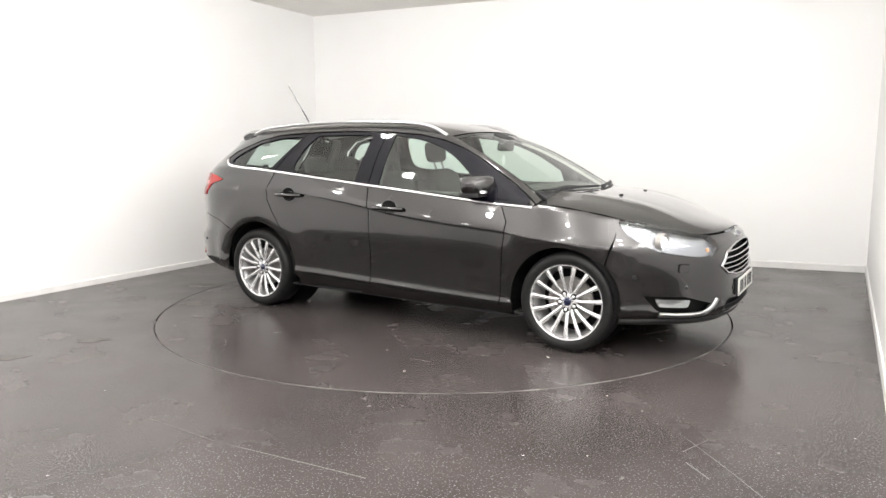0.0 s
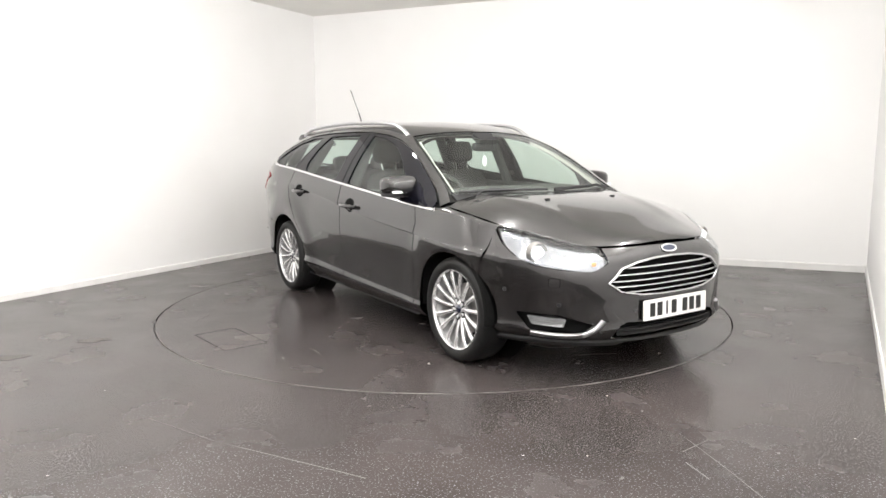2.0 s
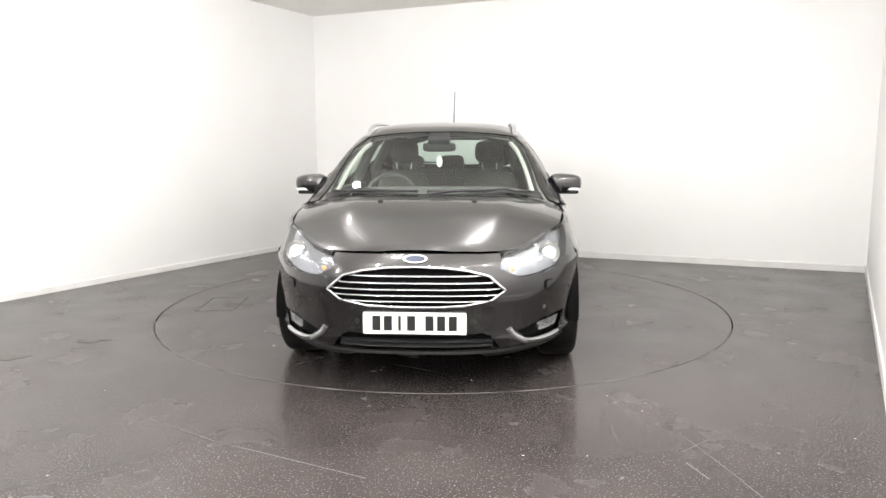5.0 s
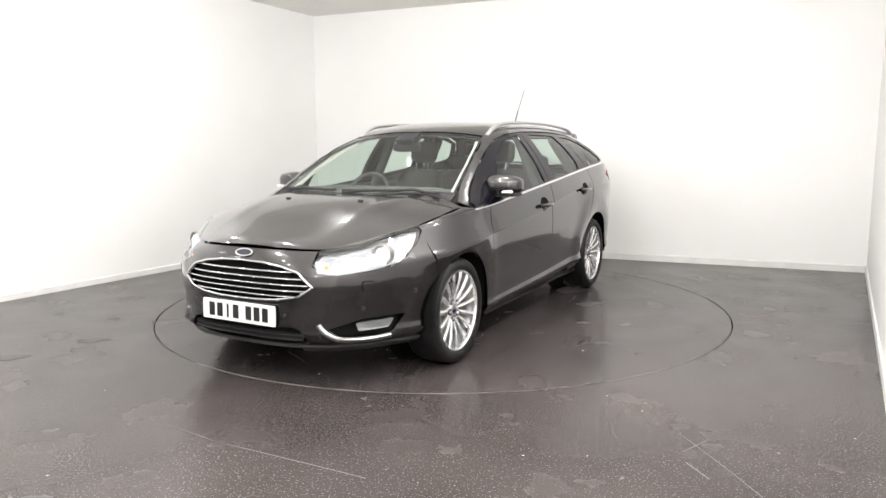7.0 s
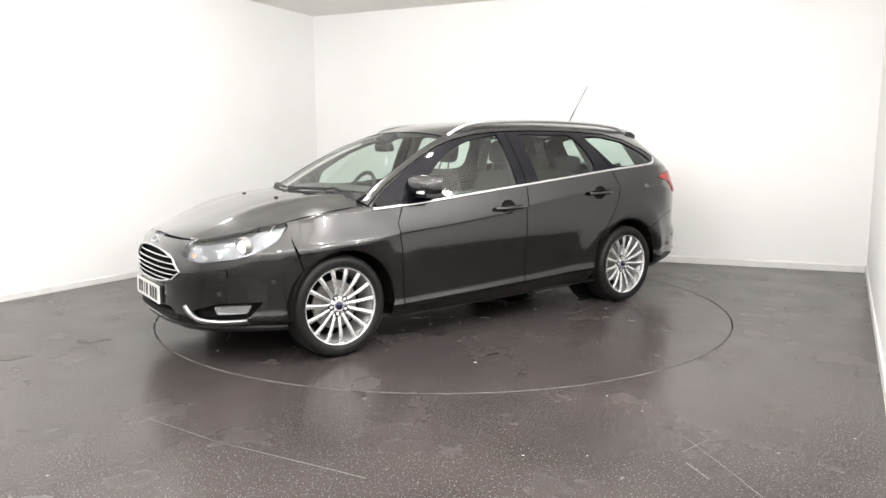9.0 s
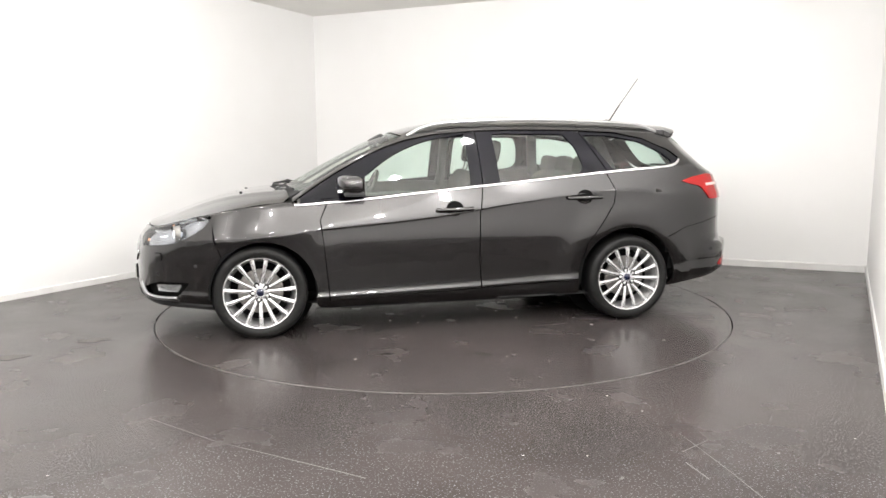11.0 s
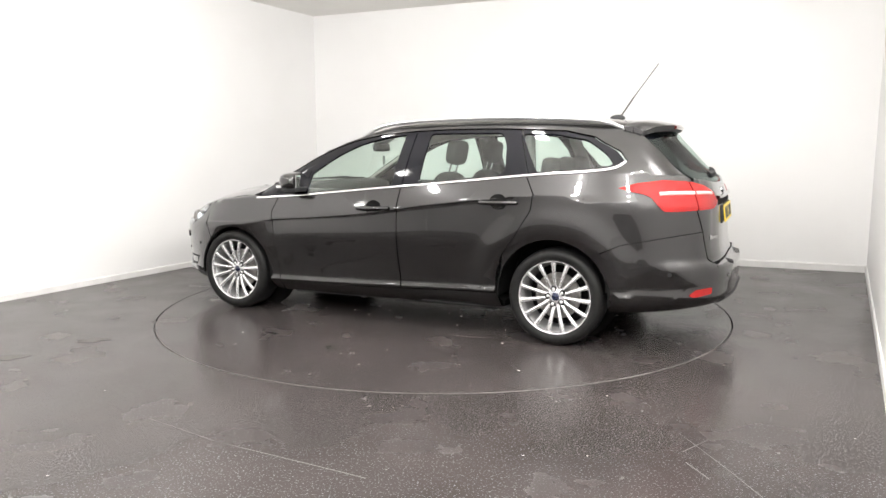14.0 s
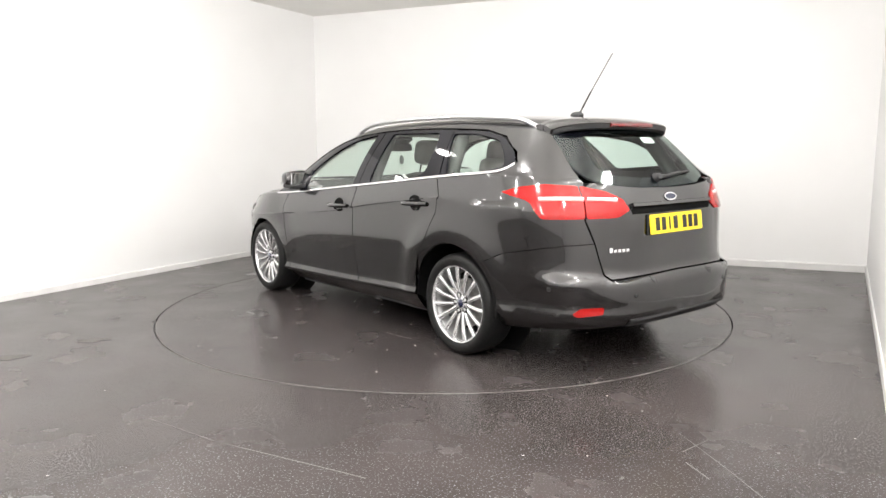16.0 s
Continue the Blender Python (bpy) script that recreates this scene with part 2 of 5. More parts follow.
def add_unseen_lamp(x, y, turn, power, wide=0.10, drop=0.50):
    """An added lamp out of view; its made-up stem and drop brighten the ceiling."""
    lamp = new("added_lamp")
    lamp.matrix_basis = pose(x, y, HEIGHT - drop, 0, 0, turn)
    tagged(lamp, "added lamp out of view on a made-up stem under the ceiling", "ceiling light", "ceiling lamps")
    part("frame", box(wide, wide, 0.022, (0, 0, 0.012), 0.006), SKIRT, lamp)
    part("diffuser", box(wide - 0.02, wide - 0.02, 0.008, (0, 0, -0.002), 0.002), LED, lamp, "glowing diffuser of the added lamp")
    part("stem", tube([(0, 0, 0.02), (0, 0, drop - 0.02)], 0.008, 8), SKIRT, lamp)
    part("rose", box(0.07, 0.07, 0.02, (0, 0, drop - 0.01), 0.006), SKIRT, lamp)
    li = bpy.data.lights.new("added_lamp_glow", "POINT")
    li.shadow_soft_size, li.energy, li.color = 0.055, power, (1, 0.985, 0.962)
    o = new("added_lamp_glow", li)
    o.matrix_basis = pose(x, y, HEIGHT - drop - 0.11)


room()
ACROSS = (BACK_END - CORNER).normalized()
# added lamps on the camera side, stronger to the right to even the floor
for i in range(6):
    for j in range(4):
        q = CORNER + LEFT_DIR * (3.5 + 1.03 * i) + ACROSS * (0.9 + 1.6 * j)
        add_unseen_lamp(q.x, q.y, math.degrees(math.atan2(ACROSS.y, ACROSS.x)), PANEL_POWER * (0.30 + 0.42 * j))


def blot(cx, cy, rx, ry, seed, n=22):
    """A thin irregular patch that lies on the floor."""
    rnd = random.Random(seed)
    ph = [rnd.uniform(0, 6.28) for _ in range(4)]
    pts = []
    for i in range(n):
        a = 2 * math.pi * i / n
        r = 1 + 0.22 * math.sin(2 * a + ph[0]) + 0.16 * math.sin(3 * a + ph[1]) + 0.12 * math.sin(5 * a + ph[2]) + 0.08 * math.sin(8 * a + ph[3])
        pts.append((cx + rx * r * math.cos(a), cy + ry * r * math.sin(a)))
    return slab(pts, 0.0012, Matrix.Translation((0, 0, 0.0004)))


def scratch(points, width, z=0.0006):
    """A long thin worn line on the floor."""
    bm = bmesh.new()
    P = [Vector((*p, z)) for p in points]
    rows = []
    for i, p in enumerate(P):
        d = (P[min(i + 1, len(P) - 1)] - P[max(i - 1, 0)]).normalized()
        w = Vector((-d.y, d.x, 0)) * width / 2
        rows.append((bm.verts.new(p + w), bm.verts.new(p - w)))
    for a, b in zip(rows, rows[1:]):
        bm.faces.new((a[0], b[0], b[1], a[1]))
    return bm


def turntable():
    t = new("turntable")
    tagged(t, "round speckled vinyl turntable set flush into the floor", "turntable")
    part("disc", lathe([(0.0, -0.03), (DISC_R, -0.03), (DISC_R, -0.0015), (DISC_R - 0.002, 0.0), (0.0, 0.0)], 128, "Z"), FLOOR, t, smooth=False)
    # light on the disc's edge, put into a thin ring of pale colour
    part("lit_rim_line", lathe([(DISC_R - 0.0025, 0.0004), (DISC_R + 0.0006, 0.0004), (DISC_R + 0.0006, -0.015)], 128, "Z"), RIM_EDGE, t, "pale ring painted for the lit edge of the disc", smooth=False)
    # inspection hatch near the rim, in the disc's own space
    for a, b in (((-0.145, -0.255), (0.145, -0.255)), ((0.145, -0.255), (0.145, 0.255)), ((0.145, 0.255), (-0.145, 0.255)), ((-0.145, 0.255), (-0.145, -0.255))):
        bm = scratch([a, b], 0.005, 0.0009)
        bmesh.ops.transform(bm, matrix=HATCH, verts=bm.verts)
        part("hatch_joint", bm, GAP, t, "thin dark joint of a flush hatch")
    rnd = random.Random(7)
    for i in range(16):      # damp tyre marks under the car
        a, r = rnd.uniform(0, 6.28), rnd.uniform(0.9, 2.0)
        part("damp_mark", blot(r * math.cos(a), r * math.sin(a), rnd.uniform(0.015, 0.07), rnd.uniform(0.01, 0.04), i), PUDDLE, t, "dark damp mark")
    for i in range(26):
        a, r = rnd.uniform(0, 6.28), rnd.uniform(0.3, 2.1)
        part("paint_fleck", blot(r * math.cos(a), r * math.sin(a), rnd.uniform(0.004, 0.012), rnd.uniform(0.003, 0.009), 50 + i, 9), WHITE_FLECK, t, "small white fleck")
    for i in range(6):
        a, r = rnd.uniform(0, 6.28), rnd.uniform(0.8, 1.9)
        p = Vector((r * math.cos(a), r * math.sin(a)))
        d = Vector((math.cos(a + 1.2), math.sin(a + 1.2))) * rnd.uniform(0.1, 0.3)
        part("scuff_line", scratch([(p.x, p.y), (p.x + d.x * 0.5, p.y + d.y * 0.5 + 0.01), (p.x + d.x, p.y + d.y)], 0.005), SCUFF, t, "pale scuff line")
    return t


def floor_marks():
    """Worn lines and specks on the fixed floor."""
    def mark(name, bm, mat, label, cat):
        tagged(part(name, bm, mat), label, cat, kind="stuff")

    mark("floor_scuffs", merged(scratch([(-1.40, -2.55), (-1.0, -2.82), (-0.55, -3.05), (-0.30, -3.18)], 0.005), scratch([(1.05, -2.75), (1.12, -3.1), (1.16, -3.35)], 0.004), scratch([(0.98, -3.05), (1.02, -3.2)], 0.006),
                                scratch([(1.0, -2.95), (1.15, -2.83)], 0.006)), SCUFF, "pale worn scuff lines on the vinyl floor", "scuff")
    rnd = random.Random(3)
    bits = [blot(x, y, r, r * 0.8, i, 9) for i, (x, y, r) in enumerate(((2.13, -1.62, 0.012), (2.05, -2.75, 0.014), (3.32, -0.35, 0.012), (3.25, -0.6, 0.010)))]
    mark("dark_specks", merged(*bits), PRINT, "dark specks of dirt on the floor", "dirt")
    bits = [blot(rnd.uniform(-3.3, 2.5), rnd.uniform(-3.3, 1.6), rnd.uniform(0.003, 0.006), rnd.uniform(0.002, 0.005), 90 + i, 8) for i in range(16)]
    mark("pale_specks", merged(*bits), WHITE_FLECK, "small pale specks on the floor", "dirt")
    bits = [blot(*q) for q in ((-2.75, -1.55, 0.16, 0.07, 1), (-2.35, -1.15, 0.10, 0.05, 2), (-2.95, -1.95, 0.13, 0.05, 3))]
    mark("dried_stains", merged(*bits), STAIN, "faint dried water stains on the floor", "stain")


RIM_EDGE = grain(material("lit_edge_tone", (0.2, 0.19, 0.18), 0.5), 5, (0.07, 0.065, 0.06), (0.26, 0.25, 0.24))
WHITE_FLECK = material("white_fleck", (0.42, 0.41, 0.40), 0.5)
STAIN = grain(material("dried_stain", (0.085, 0.078, 0.072), 0.4, Specular_IOR_Level=0.22), 9, (0.052, 0.048, 0.045), (0.105, 0.097, 0.09))
HATCH_AT = Vector((-1.72, -0.60, 0))         # as it lies 3.5 s after the start
HATCH = Matrix.Rotation(-radians(TURN_0 + TURN_RATE * 3.5), 4, "Z") @ Matrix.Translation(HATCH_AT) @ Matrix.Rotation(radians(21), 4, "Z")
floor_marks()
TABLE = turntable()


# ------------------------------------------------------------ the car's skin
def curve_at(table, x):
    """Smooth value from rows of (x, value, ...), x falling or rising."""
    t = sorted(table)
    if x <= t[0][0]:
        return np.array(t[0][1:], float)
    if x >= t[-1][0]:
        return np.array(t[-1][1:], float)
    xs = [r[0] for r in t]
    i = max(k for k in range(len(xs) - 1) if xs[k] <= x)

    def slope(k):
        a, b = max(k - 1, 0), min(k + 1, len(t) - 1)
        return (np.array(t[b][1:]) - np.array(t[a][1:])) / (xs[b] - xs[a])

    h = xs[i + 1] - xs[i]
    u = (x - xs[i]) / h
    p, q = np.array(t[i][1:], float), np.array(t[i + 1][1:], float)
    return (2 * u**3 - 3 * u**2 + 1) * p + (u**3 - 2 * u**2 + u) * h * slope(i) + (3 * u**2 - 2 * u**3) * q + (u**3 - u**2) * h * slope(i + 1)


FX, RX = 1.0, -1.3                          # where the side begins to turn into nose and tail
# rails: half width, nose x, tail x, nose roundness, and height along x
RAILS = [
    dict(w=0.78, f=2.14, r=-2.24, n=2.9, z=[(2.2, 0.215), (1.0, 0.175), (-1.0, 0.19), (-2.3, 0.27)]),
    dict(w=0.845, f=2.205, r=-2.335, n=2.9, z=[(2.2, 0.27), (1.0, 0.235), (-1.0, 0.27), (-2.3, 0.32)]),
    dict(w=0.8715, f=2.207, r=-2.340, n=2.9, z=[(2.2, 0.30), (1.0, 0.272), (0.0, 0.295), (-1.0, 0.33), (-2.3, 0.36)]),
    dict(w=0.8625, f=2.207, r=-2.343, n=2.9, z=[(2.2, 0.34), (1.0, 0.315), (0.0, 0.338), (-1.0, 0.375), (-2.3, 0.40)]),
    dict(w=0.876, f=2.205, r=-2.345, n=2.9, z=[(2.2, 0.44), (1.0, 0.46), (-1.0, 0.49), (-2.3, 0.47)]),
    dict(w=0.888, f=2.206, r=-2.335, n=2.9, z=[(2.2, 0.52), (1.0, 0.55), (-1.0, 0.59), (-2.3, 0.545)]),
    dict(w=0.897, f=2.200, r=-2.268, n=2.9, z=[(2.2, 0.59), (1.0, 0.63), (-1.0, 0.68), (-2.3, 0.582)]),
    dict(w=0.892, fade=0.020, f=2.170, r=-2.245, n=2.8, z=[(2.2, 0.675), (1.7, 0.675), (1.2, 0.70), (0.95, 0.726), (0.15, 0.795), (-0.47, 0.880), (-1.15, 0.945), (-1.6, 0.915), (-2.3, 0.86)]),
    dict(w=0.907, fade=-0.008, f=2.160, r=-2.240, n=2.7, z=[(2.2, 0.70), (1.7, 0.71), (0.95, 0.742), (0.15, 0.81), (-0.47, 0.895), (-1.15, 0.965), (-1.6, 0.965), (-2.3, 0.93)]),
    dict(w=0.860, f=2.125, r=-2.19, n=2.6, z=[(2.2, 0.75), (2.05, 0.735), (1.85, 0.772), (1.62, 0.834), (1.3, 0.882), (1.08, 0.895), (0.76, 0.915), (0.16, 0.972), (-0.47, 1.03), (-1.1, 1.09), (-1.5, 1.12), (-1.75, 1.12), (-2.2, 1.06)]),
]
# upper body along x: edge of side window and roof (y, z), and height on the centre line
EDGE = [(1.12, 0.805, 0.905), (0.95, 0.735, 1.02), (0.77, 0.70, 1.13), (0.52, 0.65, 1.26), (0.27, 0.612, 1.345), (0.02, 0.60, 1.385),
        (-0.3, 0.595, 1.405), (-0.7, 0.595, 1.41), (-1.1, 0.59, 1.40), (-1.45, 0.58, 1.38), (-1.735, 0.572, 1.345), (-1.88, 0.578, 1.255), (-2.015, 0.565, 1.13), (-2.1, 0.50, 1.07)]
MIDDLE = [(2.125, 0.752), (2.05, 0.782), (1.9, 0.834), (1.7, 0.902), (1.5, 0.950), (1.3, 0.977), (1.17, 0.988), (1.1, 1.02), (0.98, 1.085), (0.74, 1.215), (0.51, 1.328), (0.28, 1.412), (0.05, 1.458),
          (-0.18, 1.478), (-0.63, 1.488), (-1.07, 1.486), (-1.5, 1.468), (-1.75, 1.442), (-1.88, 1.40), (-2.0, 1.275), (-2.15, 1.105), (-2.19, 1.062)]


def rail_point(rail, s):
    """Point of a rail: s from 0 (nose, centre) to 1 (tail, centre)."""
    w, n = rail["w"], rail["n"]
    if s < 0.3:
        a = s / 0.3 * math.pi / 2
        c, d = max(math.cos(a), 0), math.sin(a)
        x, y = FX + (rail["f"] - FX) * c ** (2 / n), w * d ** (2 / n)
    elif s < 0.7:
        x, y = FX + (RX - FX) * (s - 0.3) / 0.4, w
    else:
        a = (s - 0.7) / 0.3 * math.pi / 2
        c, d = max(math.cos(a), 0), math.sin(a)
        x, y = RX + (rail["r"] - RX) * d ** (2 / 3.5), w * c ** (2 / 3.5)
    if "fade" in rail and y > 0.5:       # the pressed line runs out towards both ends
        u = min(1, max(0, (x - 0.8) / 0.28)) + min(1, max(0, (-0.72 - x) / 0.5))
        y += rail["fade"] * u * u * (3 - 2 * u)
    if -1.3 < x < 1.0:
        y += 0.004 * math.cos((x + 0.15) / 1.15 * math.pi / 2)
    return Vector((x, y, float(curve_at(rail["z"], x)[0])))


def spread(points, n):
    """A smooth run of n steps between each pair of points."""
    out = []
    for i in range(len(points) - 1):
        p0, p1, p2, p3 = points[max(i - 1, 0)], points[i], points[i + 1], points[min(i + 2, len(points) - 1)]
        for k in range(n):
            u = k / n
            out.append(0.5 * (2 * p1 + (p2 - p0) * u + (2 * p0 - 5 * p1 + 4 * p2 - p3) * u * u + (3 * p1 - p0 - 3 * p2 + p3) * u**3))
    return out + [points[-1]]


ARCH_F, ARCH_R = (1.290, 0.318, 0.345), (-1.300, 0.330, 0.365)     # wheel arches: x, z, radius


def flare(p):
    """The skin swells round the wheel arches."""
    for cx, cz, r in (ARCH_F, ARCH_R):
        d = math.hypot(p.x - cx, p.z - cz)
        if p.z < 0.95 and p.y > 0.6:
            p.y += 0.010 * math.exp(-((d - r - 0.01) / 0.05) ** 2)
            p.y += (0.022 if cx < 0 else 0.010) * math.exp(-((d - r - 0.10) / 0.085) ** 2) * min(1, max(0, (0.95 - p.z) / 0.1))
    return p


def master():
    """The whole skin, half and mirrored, as the form that panels are laid on."""
    verts, faces = [], []

    def sheet(rows):
        base = len(verts)
        m = len(rows[0])
        for row in rows:
            verts.extend(row)
        for i in range(len(rows) - 1):
            for j in range(m - 1):
                a = base + i * m + j
                faces.append((a, a + 1, a + m + 1, a + m))

    S = [i / 200 for i in range(201)]
    lower = [[flare(p) for p in spread([rail_point(r, s) for r in RAILS], 6)] for s in S]
    sheet(lower)
    top = RAILS[-1]
    xs = [2.12 - i * (2.12 + 2.185) / 220 for i in range(221)]
    rim = [rail_point(top, i / 1200) for i in range(1201)]
    rx = [-p.x for p in rim]
    rows = []
    for x in xs:
        k = int(np.searchsorted(rx, -x))
        p0 = rim[min(k, len(rim) - 1)].copy()
        p0.x = x
        zc = float(curve_at(MIDDLE, x)[0])
        row = []
        if x > 1.12:
            for i in range(31):
                y = p0.y * (1 - (i / 30))
                q = y / max(p0.y, 1e-6)
                z = zc - (zc - p0.z) * q**2.9
                if y < 0.62:      # raised flanks of the bonnet
                    z += 0.009 * math.exp(-((y - 0.40 - 0.12 * (1.9 - x)) / 0.06) ** 2) * min(1, max(0, (2.0 - x) * 3))
                row.append(Vector((x, y, z)))
        else:
            ey, ez = curve_at(EDGE, x)
            e = Vector((x, ey, ez))
            blend = min(1, max(0, (1.12 - x) / 0.1))
            for i in range(12):
                u = i / 12
                p = p0.lerp(e, u)
                p.y += 0.022 * math.sin(math.pi * u) * blend
                row.append(p)
            for i in range(19):
                q = 1 - i / 18
                y = ey * q
                roofness = min(1, max(0, (0.35 - x) / 0.3)) * min(1, max(0, (x + 1.9) / 0.15))
                z_screen = zc - (zc - ez) * q**2.2
                z_roof = zc - (zc - ez) * (0.45 * q**2.0 + 0.55 * q**9)
                row.append(Vector((x, y, z_screen + (z_roof - z_screen) * roofness)))
        rows.append(row)
    sheet(rows)
    n = len(verts)
    both = [Vector(v) for v in verts] + [Vector((v.x, -v.y, v.z)) for v in verts]
    both_f = faces + [tuple(n + i for i in reversed(f)) for f in faces]
    return both, both_f


M_VERTS, M_FACES = master()
SKIN = BVHTree.FromPolygons([tuple(v) for v in M_VERTS], M_FACES)


def even_normals():
    """Smooth normals of the form, level across the centre line."""
    out = [Vector() for _ in M_VERTS]
    for f in M_FACES:
        a, b, c, d = (M_VERTS[i] for i in f)
        n = (c - a).cross(d - b)
        for i in f:
            out[i] += n
    for v, n in zip(M_VERTS, out):
        if abs(v.y) < 1e-5:
            n.y = 0
        n.normalize()
    return out


M_NORMALS = even_normals()


def crease(x):
    return float(curve_at(RAILS[-2]["z"], x)[0])


def kick(x):
    return float(curve_at(RAILS[2]["z"], x)[0])


def backlight(y, z):
    """The rear window, an even curve of its own."""
    def x_of(a, b):
        bow = 0.085 + 0.22 * (b - 1.086)
        return -1.885 - 0.895 * (1.385 - b) + bow * (abs(a) / 0.57) ** 2

    e = 0.004
    gy = (x_of(y + e, z) - x_of(y - e, z)) / (2 * e)
    gz = (x_of(y, z + e) - x_of(y, z - e)) / (2 * e)
    return Vector((x_of(y, z), y, z)), Vector((-1, gy, gz)).normalized()


def on_skin(kind, u, v):
    """The place on the skin at (u, v) of a projection, and the normal there, outwards."""
    if kind == "flank":       # heights counted from the pressed line along the doors
        v = kick(u) + v * (crease(u) - kick(u)) / 0.45
    if kind == "backlight":
        return backlight(u, v)
    if kind in ("side", "flank"):
        o, d = Vector((u, 3, v)), Vector((0, -1, 0))
    elif kind == "top":
        o, d = Vector((u, v, 3)), Vector((0, 0, -1))
    elif kind == "front":
        o, d = Vector((5, u, v)), Vector((-1, 0, 0))
    elif kind == "rear":
        o, d = Vector((-5, u, v)), Vector((1, 0, 0))
    elif kind == "nose":      # u: angle round an upright axis behind the nose
        o = Vector((FX + 3 * math.cos(u), 3 * math.sin(u), v))
        d = Vector((-math.cos(u), -math.sin(u), 0))
    else:                     # "tail"
        o = Vector((RX - 3 * math.cos(u), 3 * math.sin(u), v))
        d = Vector((math.cos(u), -math.sin(u), 0))
    hit, n, k, _ = SKIN.ray_cast(o, d)
    if hit is None:
        hit, n, k, _ = SKIN.find_nearest(o + d * (o.length - 0.8))
    f = M_FACES[k]
    w = poly_3d_calc([M_VERTS[i] for i in f], hit)
    m = sum((M_NORMALS[i] * q for i, q in zip(f, w)), Vector())
    if m.length > 0.5:
        n = m.normalized()
    if n.dot(d) > 0:
        n = -n
    return hit, n


def nose(x, y, z):
    return (math.atan2(y, x - FX), z)


def tail(x, y, z):
    return (math.atan2(y, RX - x), z)


def smoothed(poly, n=4, keep=()):
    """A closed outline through the points, curved but at the kept corners."""
    out = []
    m = len(poly)
    P = [Vector(p) for p in poly]
    for i in range(m):
        p1, p2 = P[i], P[(i + 1) % m]
        p0 = p1 if i in keep else P[i - 1]
        p3 = p2 if (i + 1) % m in keep else P[(i + 2) % m]
        for k in range(n):
            u = k / n
            w = 0.5 * (2 * p1 + (p2 - p0) * u + (2 * p0 - 5 * p1 + 4 * p2 - p3) * u * u + (3 * p1 - p0 - 3 * p2 + p3) * u**3)
            out.append((w.x, w.y))
    return out


def arc_pts(cx, cz, r, a0, a1, n=14):
    return [(cx + r * math.cos(radians(a0 + (a1 - a0) * i / n)), cz + r * math.sin(radians(a0 + (a1 - a0) * i / n))) for i in range(n + 1)]


def dense(path, k=4):
    """More points on the straight runs of a path."""
    out = []
    for a, b in zip(path, path[1:]):
        out += [(a[0] + (b[0] - a[0]) * i / k, a[1] + (b[1] - a[1]) * i / k) for i in range(k)]
    return out + [path[-1]]


def laid(kind, poly, off=0.0, depth=0.014, step=0.05, side=1, holes=()):
    """A sheet over the outline, laid on the skin, with its edge turned in."""
    bm = bmesh.new()
    keep, nl = bm.faces.layers.int.new("keep"), bm.verts.layers.float_vector.new("even")
    edges = []
    extra = ()
    if kind == "flank":
        poly = [(u, 0.45 * (v - kick(u)) / (crease(u) - kick(u))) for u, v in dense(list(poly) + [poly[0]], 3)[:-1]]
        extra = (0.46, 0.453, 0.45, 0.447, 0.443, 0.439, 0.435, 0.428, 0.42, -0.012, -0.006, 0.0, 0.008, 0.016, 0.024, 0.032, 0.04, 0.05)
    for outline in (poly, *holes):
        clean = [outline[0]]
        for p in outline[1:]:
            if (Vector(p) - Vector(clean[-1])).length > 1e-4:
                clean.append(p)
        if (Vector(clean[0]) - Vector(clean[-1])).length < 1e-4:
            clean.pop()
        ring = [bm.verts.new((u, v, 0)) for u, v in clean]
        edges += [bm.edges.new((ring[i - 1], ring[i])) for i in range(len(ring))]
    bmesh.ops.triangle_fill(bm, use_beauty=True, use_dissolve=False, edges=edges, normal=(0, 0, 1))
    us, vs = [p[0] for p in poly], [p[1] for p in poly]
    for k in range(2):
        lo, hi = (min(us), max(us)) if k == 0 else (min(vs), max(vs))
        m = max(1, round((hi - lo) / step))
        for w in [lo + (hi - lo) * i / m for i in range(1, m)] + (list(extra) if k else []):
            bmesh.ops.bisect_plane(bm, geom=bm.verts[:] + bm.edges[:] + bm.faces[:], plane_co=(w, 0, 0) if k == 0 else (0, w, 0), plane_no=(1, 0, 0) if k == 0 else (0, 1, 0), dist=1e-5)
    normals = {}
    for v in bm.verts:
        p, n = on_skin(kind, v.co.x, v.co.y)
        v.co = p + n * off
        normals[v] = n
        v[nl] = n
    rim_e = [e for e in bm.edges if len(e.link_faces) == 1]
    bm.normal_update()
    faces = bm.faces[:]
    if sum(f.normal.dot(normals[f.verts[0]]) for f in faces) < 0:
        bmesh.ops.reverse_faces(bm, faces=faces)
    for f in bm.faces:
        f[keep] = 1
    if depth:
        twin = {}
        for e in rim_e:
            for v in e.verts:
                if v not in twin:
                    twin[v] = bm.verts.new(v.co - normals[v] * depth)
        for e in rim_e:
            loop = e.link_loops[0]
            a, b = loop.vert, loop.link_loop_next.vert
            e.smooth = False
            bm.faces.new((b, a, twin[a], twin[b]))
    if side < 0:
        for v in bm.verts:
            v.co.y = -v.co.y
            v[nl] = (v[nl][0], -v[nl][1], v[nl][2])
        bmesh.ops.reverse_faces(bm, faces=bm.faces[:])
    bm.normal_update()
    return bm


